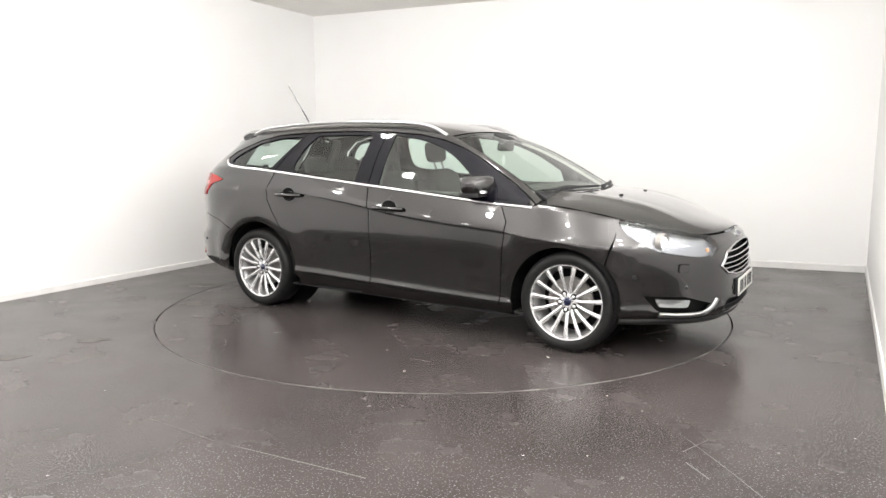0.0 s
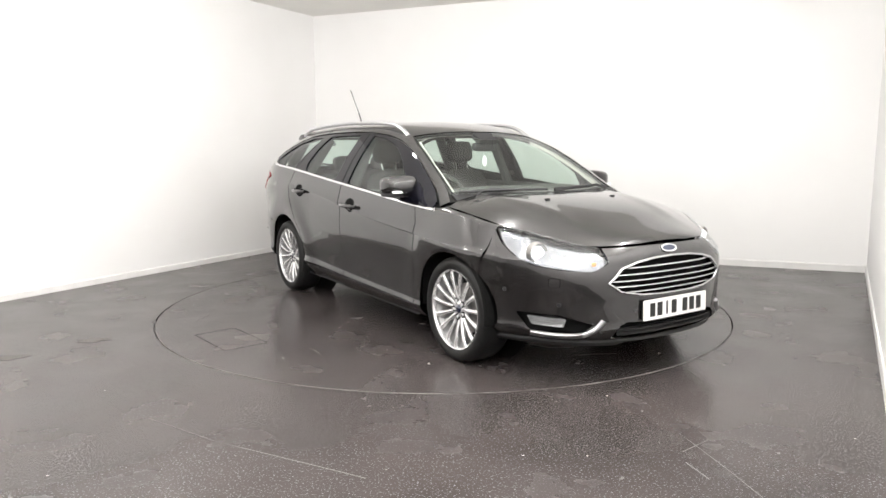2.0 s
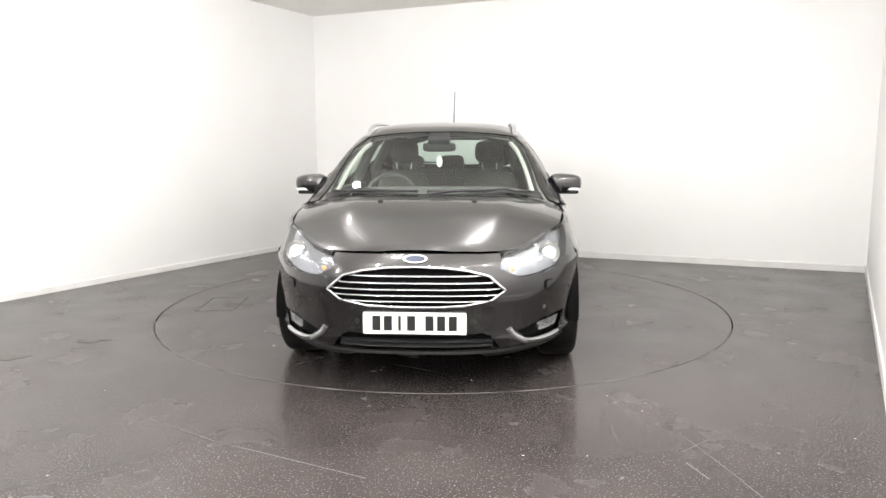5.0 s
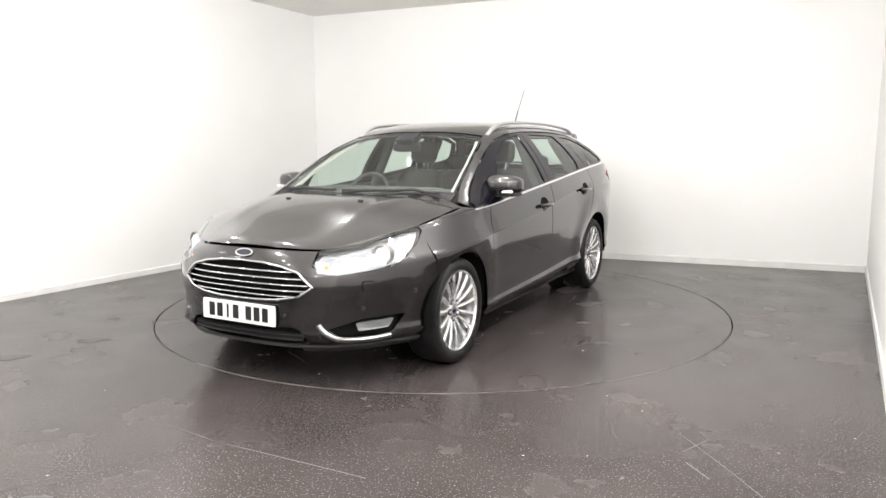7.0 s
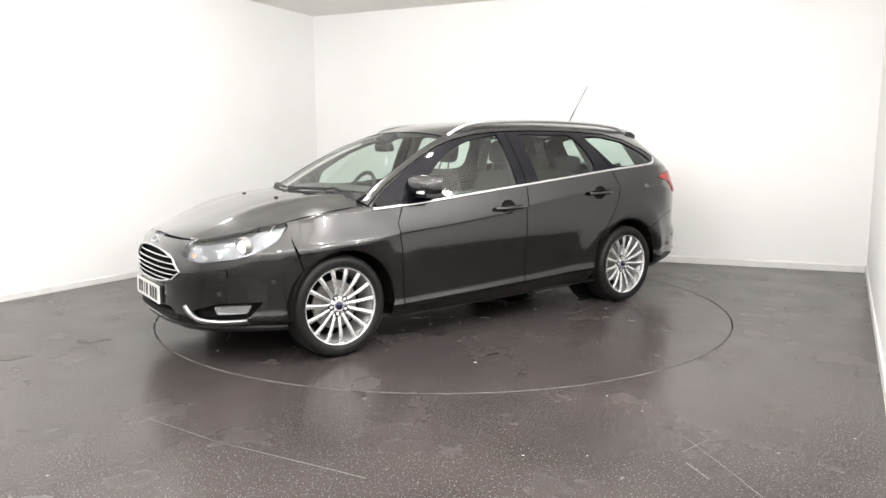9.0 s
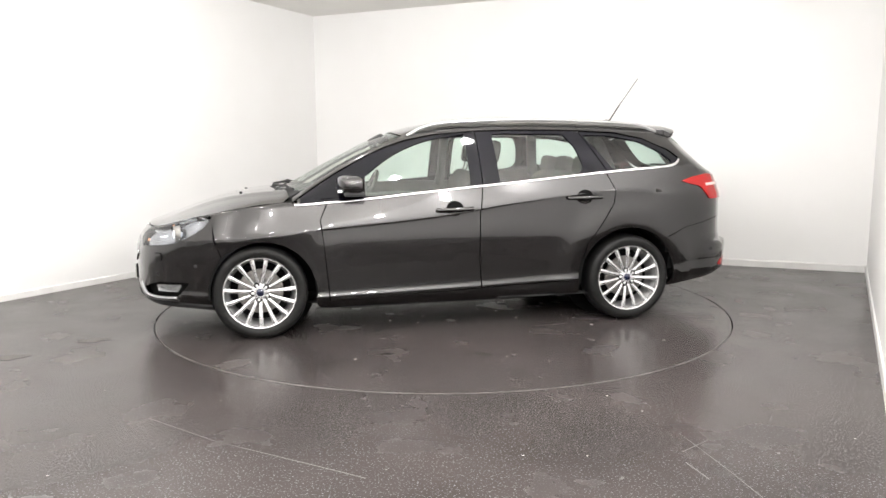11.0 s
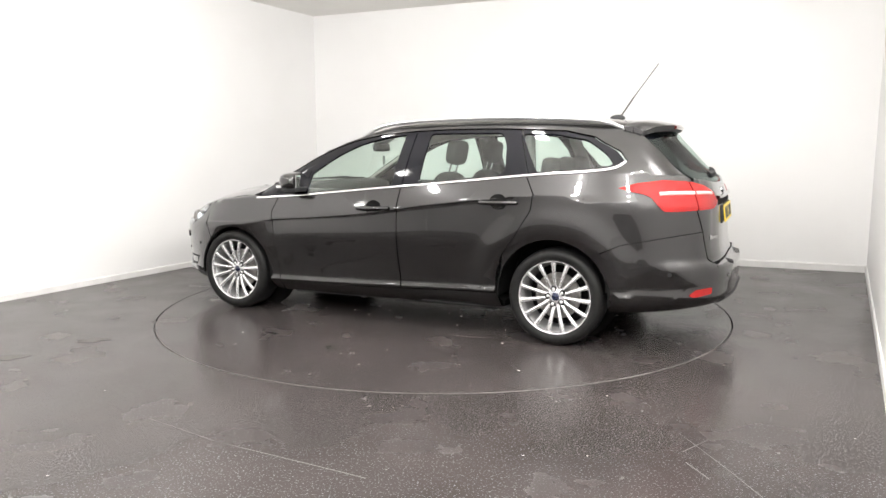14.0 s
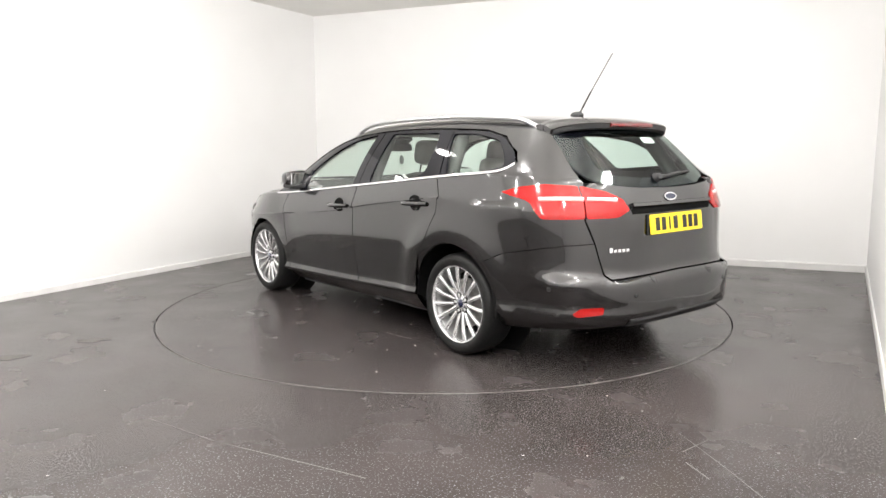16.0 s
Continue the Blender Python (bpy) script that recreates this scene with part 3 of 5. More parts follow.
def ribbon(kind, path, width, off=0.004, side=1, thick=0.006, n=6):
    """A slim moulding that follows a path over the skin."""
    P = [Vector(p) for p in path]
    fine = [Vector((p.x, p.y)) for p in spread([Vector((q.x, q.y, 0)) for q in P], n)]
    bm = bmesh.new()
    rows = []
    for i, p in enumerate(fine):
        d = (fine[min(i + 1, len(fine) - 1)] - fine[max(i - 1, 0)]).normalized()
        w = Vector((-d.y, d.x)) * width / 2
        row = []
        for k, h in ((-1, -thick), (-1, 0.4), (-0.6, 1), (0.6, 1), (1, 0.4), (1, -thick)):
            q = p + w * k
            hit, nn = on_skin(kind, q.x, q.y)
            hgt = off * h if h > 0 else h
            row.append(bm.verts.new(hit + nn * hgt))
        rows.append(row)
    for a, b in zip(rows, rows[1:]):
        for k in range(5):
            bm.faces.new((a[k], b[k], b[k + 1], a[k + 1]))
    bm.faces.new(rows[0])
    bm.faces.new(rows[-1][::-1])
    if side < 0:
        for v in bm.verts:
            v.co.y = -v.co.y
    return crisp(bm, 60)


# ------------------------------------------------------------ the car
CAR = new("estate_car")
tagged(CAR, "dark grey metallic five-door estate car standing on the turntable", "car")


def belt(x):
    return float(curve_at(RAILS[-1]["z"], x)[0])


def edge(x):
    return curve_at(EDGE, x)


def top_z(x, y):
    return on_skin("top", x, y)[0].z


def st(x, z):
    """A side-view place, turned into the tail's angles."""
    p, _ = on_skin("side", x, z)
    return tail(*p)


def sn(x, z):
    p, _ = on_skin("side", x, z)
    return nose(*p)


def both(half):
    """A whole outline from its half: top centre to bottom centre."""
    return list(half) + [(-u, v) for u, v in reversed(half) if abs(u) > 1e-6]


def lining():
    """A near-black inner shell, added so panel gaps look dark, open at the wheels."""
    bm = bmesh.new()
    n = len(M_VERTS) // 2
    count = 201 * (6 * (len(RAILS) - 1) + 1)
    verts = {}

    def shrink(i):
        if i not in verts:
            v = M_VERTS[i]
            verts[i] = bm.verts.new((v.x * 0.984, v.y * 0.972, v.z))
        return verts[i]

    for f in M_FACES:
        if f[0] % n >= count:
            continue
        c = sum((M_VERTS[i] for i in f), Vector()) / len(f)
        if any(math.hypot(c.x - cx, c.z - cz) < r + 0.015 for cx, cz, r in (ARCH_F, ARCH_R)) and abs(c.y) > 0.55:
            continue
        if c.z > belt(c.x) - 0.02 or c.z > 0.66 and c.x > 1.5:
            continue
        bm.faces.new([shrink(i) for i in f])
    part("inner_shell", bm, DARK, CAR)
    under = merged(box(3.5, 1.16, 0.06, (0.15, 0, 0.235), 0.02), box(1.86, 1.56, 0.06, (-0.02, 0, 0.22), 0.02),
                   box(0.45, 1.1, 0.2, (-1.92, 0, 0.38), 0.05), box(0.3, 1.1, 0.25, (1.80, 0, 0.4), 0.05))
    part("floor_pan", under, DARK, CAR)
    for cx, cz, r in (ARCH_F, ARCH_R):
        for s in (1, -1):
            well = lathe([(r + 0.012, 0.55), (r + 0.012, 0.875), (r - 0.004, 0.885)], 40, "Y", (-6, 186))
            hub_wall = lathe([(0.0, 0.55), (r + 0.01, 0.55)], 40, "Y")
            well = merged(well, hub_wall)
            bmesh.ops.transform(well, matrix=Matrix.Translation((cx, 0, cz)), verts=well.verts)
            if s < 0:
                bmesh.ops.scale(well, vec=(1, -1, 1), verts=well.verts)
            part("wheel_well", well, DARK, CAR)


def sheets():
    """Painted panels, glass and trim of both sides."""
    bonnet_side = [(1.11, 0.70), (1.15, 0.795), (1.4, 0.800), (1.62, 0.766), (1.75, 0.69), (1.90, 0.60)] + [(p.x - 0.007, p.y * 0.99) for p in (rail_point(RAILS[-1], k) for k in (0.102, 0.0786, 0.056, 0.0287, 0.012, 0.0))]
    screen_base = [(1.262, 0.0), (1.235, 0.2), (1.19, 0.36), (1.13, 0.55)]
    half = [(x, y) for x, y in bonnet_side]
    whole = half + [(x, -y) for x, y in reversed(half[:-1])] + [(x, -y) for x, y in reversed(screen_base)][:-1] + screen_base
    bonnet = part("bonnet", laid("top", whole, 0.0, 0.015, 0.06), PAINT, CAR)
    for y in (0.28, -0.28):
        p, n = on_skin("top", 1.46, y)
        part("washer_jet", box(0.02, 0.03, 0.009, (p.x, p.y, p.z + 0.003), 0.003), BLACK, bonnet, "small black washer jet")
    # windscreen and scuttle
    sc = [(1.245, 0.0), (1.215, 0.2), (1.17, 0.36), (1.10, 0.55), (1.045, 0.69), (0.72, 0.640), (0.50, 0.594), (0.325, 0.55), (0.345, 0.35), (0.365, 0.0)]
    whole = sc + [(x, -y) for x, y in reversed(sc[1:-1])]
    inn = [(1.18, 0.0), (1.15, 0.2), (1.11, 0.36), (1.06, 0.53), (1.012, 0.672), (0.72, 0.626), (0.50, 0.580), (0.352, 0.536), (0.372, 0.35), (0.39, 0.0)]
    hole = inn + [(x, -y) for x, y in reversed(inn[1:-1])]
    scr = part("windscreen", laid("top", whole, -0.004, 0.004, 0.07), SCREEN_GLASS, CAR, "pale green tinted windscreen")
    scr.visible_shadow = False
    part("screen_border", laid("top", whole, -0.010, 0.003, 0.07, holes=[hole]), GLOSS_BLACK, scr, "black printed glass border")
    cowl = [(1.262, 0.0), (1.235, 0.2), (1.19, 0.36), (1.13, 0.55), (1.105, 0.70), (1.035, 0.70), (1.09, 0.545), (1.165, 0.35), (1.21, 0.2), (1.238, 0.0)]
    part("scuttle", laid("top", cowl + [(x, -y) for x, y in reversed(cowl)][1:-1], 0.002, 0.02, 0.08), BLACK, CAR, "black plastic scuttle")
    for y0, y1 in ((0.62, -0.02), (-0.08, -0.66)):
        pts = []
        for i in range(9):
            y = y0 + (y1 - y0) * i / 8
            x = 1.235 - 0.40 * y * y - 0.03 * (1 - abs(2 * i / 8 - 1))
            pts.append((x, y, top_z(x, y) + 0.02))
        part("wiper", merged(tube(pts, 0.009, 6), tube([(1.24 - 0.3 * y1 * y1, y1 * 0.9, top_z(1.2, y1 * 0.9)), pts[6], pts[3]], 0.011, 6)), BLACK, CAR, "black wiper arm and blade")
    for s in (1, -1):      # pale trim of the screen pillars, seen through the glass
        pale = [(1.03, 0.672), (0.72, 0.624), (0.50, 0.578), (0.36, 0.535), (0.375, 0.512), (0.50, 0.554), (0.72, 0.602), (1.0, 0.645)]
        part("screen_pillar_trim", laid("top", [(x, y) for x, y in pale], -0.028, 0.02, 0.06, s), TRIM_PALE, CAR, "pale inner screen pillar trim")
    # roof
    rf = [(0.355, 0.0), (0.335, 0.35), (0.31, 0.545), (0.0, 0.537), (-1.0, 0.53), (-1.70, 0.52), (-1.82, 0.42), (-1.86, 0.2), (-1.87, 0.0)]
    part("roof", laid("top", rf + [(x, -y) for x, y in reversed(rf[1:-1])], 0.0, 0.012, 0.09), PAINT, CAR)
    part("roof_lining", laid("top", [(0.30, 0.52), (-1.70, 0.5), (-1.70, -0.5), (0.30, -0.52)], -0.045, 0.0, 0.2), TRIM_PALE, CAR, "pale cloth roof lining")
    for s in (1, -1):
        side_panels(s)


def side_panels(s):
    ft = [(1.615, top_z(1.615, 0.772)), (1.4, top_z(1.4, 0.805)), (1.15, top_z(1.15, 0.80)), (1.10, top_z(1.115, 0.715) - 0.03)]
    arch = arc_pts(*ARCH_F, 42, 188, 18)
    fender = [(0.862, 0.245), (0.892, 0.61), (0.915, 0.80), (0.87, belt(0.87) - 0.010), (1.06, belt(1.06) + 0.0)] + ft[::-1] + [(1.602, 0.73), (1.575, 0.63)] + arch + [(0.938, 0.20), (0.875, 0.185)]
    f = part("front_wing", laid("flank", fender, 0.0, 0.014, 0.03, s), PAINT, CAR)
    # doors
    def belt_run(x0, x1, dz, n=5):
        return [(x0 + (x1 - x0) * i / n, belt(x0 + (x1 - x0) * i / n) + dz) for i in range(n + 1)]

    fd = [(0.855, 0.245), (0.885, 0.61), (0.908, 0.80), (0.862, belt(0.862) - 0.010)] + belt_run(0.8, -0.200, -0.008) + [(-0.178, 0.81), (-0.178, 0.54), (-0.196, 0.292)]
    door_f = part("front_door", laid("flank", fd, 0.0, 0.016, 0.03, s), PAINT, CAR)
    rd = [(-0.204, 0.292), (-0.186, 0.54), (-0.186, 0.81), (-0.208, belt(-0.2) - 0.008)] + belt_run(-0.3, -1.118, -0.008) + [(-1.175, 0.97), (-1.16, 0.87), (-1.055, 0.70), (-0.968, 0.58), (-0.928, 0.46), (-0.915, 0.325)]
    door_r = part("rear_door", laid("flank", rd, 0.0, 0.016, 0.03, s), PAINT, CAR)
    sill = [(0.87, 0.178), (0.862, 0.238), (0.3, 0.262), (-0.2, 0.284), (-0.925, 0.317), (-0.945, 0.21), (-0.3, 0.188)]
    part("sill", laid("side", sill, -0.004, 0.03, 0.07, s), PAINT, CAR)
    for door, x0, zc in ((door_f, 0.0, 0.853), (door_r, -0.945, 0.918)):
        door_handle(door, x0, zc, s)
    # quarter panel in the tail's angles
    low = [st(x, z) for x, z in arc_pts(*ARCH_R, 22, 128, 14)]
    q = [st(-0.975, 0.58), st(-1.063, 0.70), st(-1.168, 0.87), st(-1.183, 0.97), st(-1.126, belt(-1.126) - 0.008), st(-1.3, belt(-1.3) - 0.008), st(-1.5, belt(-1.5) - 0.006), st(-1.63, 1.132), st(-1.705, 1.155),
         st(-1.738, 1.185), st(-1.68, 1.248), st(-1.5, 1.338), st(-1.3, 1.380), st(-1.005, edge(-1.0)[1] - 0.010)]
    q += [tail(x, 0.53, top_z(x, 0.53)) for x in (-1.005, -1.3, -1.55, -1.69)]
    q += [tail(-1.80, 0.568, 1.335), tail(-1.90, 0.59, 1.245), tail(-1.983, 0.605, 1.15), tail(-2.06, 0.61, 1.08), tail(-2.10, 0.650, 1.05), tail(-2.10, 0.648, 0.88), tail(-2.148, 0.616, 0.755),
          tail(-2.04, 0.722, 0.745), tail(-1.947, 0.792, 0.728), tail(-1.72, 0.871, 0.680), st(-1.60, 0.624)]
    q += [p for p in reversed(low)]
    part("quarter_panel", laid("tail", q, 0.0, 0.014, 0.03, s), PAINT, CAR)
    # pillar and cant rail above the doors
    fx = [1.09, 1.0, 0.9, 0.77, 0.6, 0.45, 0.3, 0.1, -0.2, -0.5, -0.8, -1.0]
    lower = [(x, edge(x)[1] - 0.010) for x in fx]
    upper = []
    for x in fx:
        yi = edge(x)[0] - 0.046 if x > 0.31 else 0.535
        upper.append((x, top_z(x, yi)))
    frame_poly = lower + upper[::-1]
    part("roof_side", laid("side", frame_poly, 0.0, 0.012, 0.05, s), PAINT, CAR)
    part("pillar_lining", laid("side", frame_poly, -0.035, 0.0, 0.09, s), TRIM_PALE, CAR, "pale inner pillar lining")
    # window frames and glass
    glass_f = smoothed([(0.61, 0.945), (0.60, 1.085), (0.40, 1.225), (0.16, 1.322), (-0.125, 1.366), (-0.125, belt(-0.125) + 0.012)], 3, (0, 1, 4, 5))
    glass_r = rounded([(-0.325, 1.372), (-0.335, belt(-0.335) + 0.012), (-0.915, belt(-0.915) + 0.012), (-0.962, 1.13), (-0.93, 1.28), (-0.87, 1.370)], 0.03)
    glass_q = rounded([(-1.015, 1.362), (-1.185, belt(-1.185) + 0.012), (-1.55, belt(-1.55) + 0.014), (-1.665, 1.165), (-1.60, 1.235), (-1.46, 1.318), (-1.23, 1.358)], 0.03)
    run = [(x, edge(x)[1] - 0.018) for x in (1.04, 0.95, 0.77, 0.6, 0.45, 0.3, 0.1, -0.08, -0.205)]
    of = belt_run(-0.205, 1.04, 0.006) + run
    run = [(x, edge(x)[1] - 0.018) for x in (-0.213, -0.5, -0.8, -0.992)]
    orr = run + [(-1.128, belt(-1.13) + 0.006)] + belt_run(-1.1, -0.213, 0.006)
    oq = [(-1.0, edge(-1.0)[1] - 0.018), (-1.137, belt(-1.137) + 0.006), (-1.4, belt(-1.4) + 0.006), (-1.62, 1.140), (-1.695, 1.163), (-1.722, 1.187), (-1.66, 1.246), (-1.5, 1.328), (-1.3, 1.371)]
    for door, outer, inner, nm in ((door_f, of, glass_f, "front_window"), (door_r, orr, glass_r, "rear_window"), (CAR, oq, glass_q, "quarter_window")):
        wf = part("window_frame", laid("side", outer, -0.003, 0.016, 0.06, s, holes=[inner]), GLOSS_BLACK, door, "gloss black window surround")
        g = part("window_glass", laid("side", inner, -0.010, 0.003, 0.07, s), SIDE_GLASS, door, "green tinted side glass")
        g.visible_shadow = False
    # bright strip under the windows, turned up at its end
    path = [(x, belt(x) - 0.001) for x in (1.075, 0.9, 0.6, 0.3, 0.0, -0.3, -0.6, -0.9, -1.2, -1.45)] + [(-1.60, 1.130), (-1.68, 1.148), (-1.725, 1.180)]
    part("waistline_trim", ribbon("side", path, 0.017, 0.006, s), CHROME, CAR, "bright chrome waistline strip")
    # roof rail
    pts = []
    for i in range(25):
        u = i / 24
        x = 0.275 - u * 1.94
        y = 0.553 - 0.02 * u
        lift = 0.038 * min(1, min(u, 1 - u) / 0.09) ** 0.6
        pts.append((x, s * y, top_z(x, y) + lift - 0.006))
    part("roof_rail", tube(pts, 0.017, 8, flat=0.8), SATIN, CAR, "satin silver roof rail")
    mirror(s)
    headlamp(s)
    tail_lamp(s)


def door_handle(door, x0, zc, s):
    p, n = on_skin("side", x0, zc)
    # shade of the cup, painted as a near-black patch on the door
    cup = [(x0 + u, zc + 0.002 + v) for u, v in ellipse(0.060, 0.050, 24)]
    h = part("handle_cup_shade", laid("side", cup, 0.006, 0.006, 0.03, s), DARK, door, "dark patch painted for the shaded cup behind the handle")
    pts = [(x0 + 0.125 - 0.25 * i / 10, s * (p.y + 0.008 + 0.024 * math.sin(math.pi * i / 10) ** 0.5), zc - 0.004 + 0.004 * i / 10) for i in range(11)]
    part("door_handle", tube(pts, 0.016, 10, flat=0.9), PAINT, door)
    ch = [(x0 + 0.028 - 0.056 * i / 6, s * (p.y + 0.006), zc - 0.026 - 0.008 * math.sin(math.pi * i / 6)) for i in range(7)]
    part("handle_trim", tube(ch, 0.004, 6), CHROME, door, "thin chrome trim under the handle")


def mirror(s):
    bm = bmesh.new()
    bmesh.ops.create_uvsphere(bm, u_segments=24, v_segments=14, radius=1)
    for v in bm.verts:
        x, y, z = v.co
        sq = lambda a: math.copysign(abs(a) ** 0.62, a)
        x, y, z = sq(x), sq(y), sq(z)
        if x < 0:
            x *= 0.45
        v.co = (0.685 + 0.108 * x + 0.02 * -y, 0.888 + 0.112 * y, 1.026 + 0.066 * z * (1 - 0.12 * y))
    cap = part("mirror", bm, PAINT, CAR, "grey door mirror on a black foot")
    foot = box(0.10, 0.10, 0.035, (0.69, 0.80, 0.965), 0.014, 2, (18, 0, 0))
    skirt = box(0.140, 0.175, 0.030, (0.682, 0.888, 0.968), 0.012)
    pf = part("mirror_foot", merged(foot, skirt), BLACK, cap, "black plastic foot")
    ind = box(0.03, 0.10, 0.018, (0.772, 0.925, 0.988), 0.007, 2, (0, 0, -14))
    pi = part("indicator", ind, CLEAR_WHITE, cap, "white side indicator lens")
    gl = box(0.004, 0.160, 0.092, (0.634, 0.885, 1.028), 0.002, 1, (0, 0, 10))
    pg = part("mirror_glass", gl, MIRROR, cap, "silvered mirror glass")
    pk = part("mirror_sail", laid("side", [(0.62, 0.95), (0.90, 0.935), (0.84, 1.02), (0.62, 1.10)], 0.001, 0.003, 0.06, s), GLOSS_BLACK, cap, "black corner plate")
    if s < 0:
        for o in (cap, pf, pi, pg):
            for v in o.data.vertices:
                v.co.y = -v.co.y
            o.data.flip_normals()


def headlamp(s):
    rim = [nose(*p) for p in ((2.117, 0.433, 0.668), (2.062, 0.452, 0.737), (1.985, 0.535, 0.756), (1.915, 0.603, 0.777), (1.745, 0.705, 0.819), (1.615, 0.79, 0.840), (1.673, 0.797, 0.757), (1.761, 0.788, 0.702),
                              (1.863, 0.746, 0.655), (1.991, 0.655, 0.632), (2.098, 0.520, 0.624))]
    rim = smoothed(rim, 3, (0, 1, 5))
    lens = part("headlamp", laid("nose", rim, 0.003, 0.012, 0.04, s), CLEAR, CAR, "clear lens of a lit headlamp")
    lens.visible_shadow = False
    part("headlamp_bowl", laid("nose", rim, -0.030, 0.0, 0.05, s), REFLECTOR, lens, "silver reflector bowl")
    p, n = on_skin("nose", *nose(1.89, 0.70, 0.705))
    c = p - Vector((0.03, 0.005, 0.0))
    turn = Matrix.Translation((c.x, c.y * s, c.z)) @ Matrix.Rotation(radians(14 * s), 4, "Z")
    ring = lathe([(0.036, -0.02), (0.046, 0.004), (0.052, 0.008), (0.057, 0.0), (0.060, -0.03)], 28, "X")
    bmesh.ops.transform(ring, matrix=turn, verts=ring.verts)
    part("projector_ring", ring, STEEL, lens, "dark ring round the projector")
    eye = lathe([(0.0, 0.014), (0.012, 0.013), (0.024, 0.009), (0.033, 0.001), (0.038, -0.012)], 28, "X")
    bmesh.ops.transform(eye, matrix=turn, verts=eye.verts)
    part("projector_lens", eye, XENON, lens, "bright glowing projector lens")
    strip = [(2.04, 0.545, 0.665), (1.98, 0.62, 0.672), (1.94, 0.655, 0.68)]
    glow = tube([(x - 0.03, (y - 0.015) * s, z) for x, y, z in strip], 0.016, 8)
    part("running_light", glow, RUNNING, lens, "bright glowing running light")
    amber = box(0.02, 0.03, 0.022, (2.062, 0.485 * s, 0.650), 0.01)
    part("indicator_bulb", amber, AMBER, lens, "amber indicator bulb")


def tail_lamp(s):
    low = [tail(*p) for p in ((-1.978, 0.762, 0.884), (-1.935, 0.79, 0.886), (-1.90, 0.805, 0.928), (-1.880, 0.812, 0.965), (-1.84, 0.82, 0.985), (-1.77, 0.84, 1.000))]
    a = [tail(-1.700, 0.862, 1.022), tail(-1.80, 0.822, 1.053), tail(-1.924, 0.752, 1.070), tail(-2.052, 0.648, 1.060), tail(-2.094, 0.644, 0.97), tail(-2.103, 0.645, 0.887)] + low
    lamp = part("tail_lamp", laid("tail", rounded(a, 0.012), 0.007, 0.03, 0.04, s), RED, CAR, "glossy red tail lamp lens")
    b = [tail(-2.056, 0.640, 1.060), tail(-2.13, 0.52, 1.03), tail(-2.182, 0.431, 0.985), tail(-2.211, 0.400, 0.925), tail(-2.188, 0.480, 0.888), tail(-2.107, 0.637, 0.887), tail(-2.098, 0.637, 0.97)]
    lamp2 = part("tail_lamp", laid("tail", rounded(b, 0.012), 0.007, 0.03, 0.04, s), RED, CAR, "glossy red tail lamp lens on the tailgate")
    part("lamp_bar", ribbon("tail", [tail(-1.915, 0.788, 0.990), tail(-2.0, 0.72, 0.993), tail(-2.090, 0.640, 0.991)], 0.024, 0.012, s), RED_CLEAR, lamp, "pale reversing lamp bar")
    part("lamp_bar", ribbon("tail", [tail(-2.10, 0.625, 0.991), tail(-2.14, 0.55, 0.988), tail(-2.172, 0.470, 0.982)], 0.022, 0.012, s), RED_CLEAR, lamp2, "pale reversing lamp bar")


def plate(name, mat, m, parent, label):
    """A number plate with plain bars where the characters stand."""
    pl = part(name, slab(rounded([(-0.26, -0.0555), (0.26, -0.0555), (0.26, 0.0555), (-0.26, 0.0555)], 0.008), 0.006, m), mat, parent, label)
    for i in range(7):
        u = -0.192 + i * 0.0585 + (0.033 if i > 3 else 0)
        bar = box(0.040 if i not in (2,) else 0.013, 0.074, 0.0016, (u, 0, 0.0068))
        bmesh.ops.transform(bar, matrix=m, verts=bar.verts)
        part("plate_bar", bar, PRINT, pl, "black bar")
    return pl


def ellipse(a, b, n=32):
    return [(a * math.cos(2 * math.pi * i / n), b * math.sin(2 * math.pi * i / n)) for i in range(n)]


def badge(m, parent, a=0.062, b=0.026):
    ring = part("badge", slab(ellipse(a, b), 0.006, m), CHROME, parent, "oval badge with a chrome rim")
    part("badge_field", slab(ellipse(a * 0.82, b * 0.70), 0.0075, m), BADGE_FIELD, ring, "plain dark silver oval field")


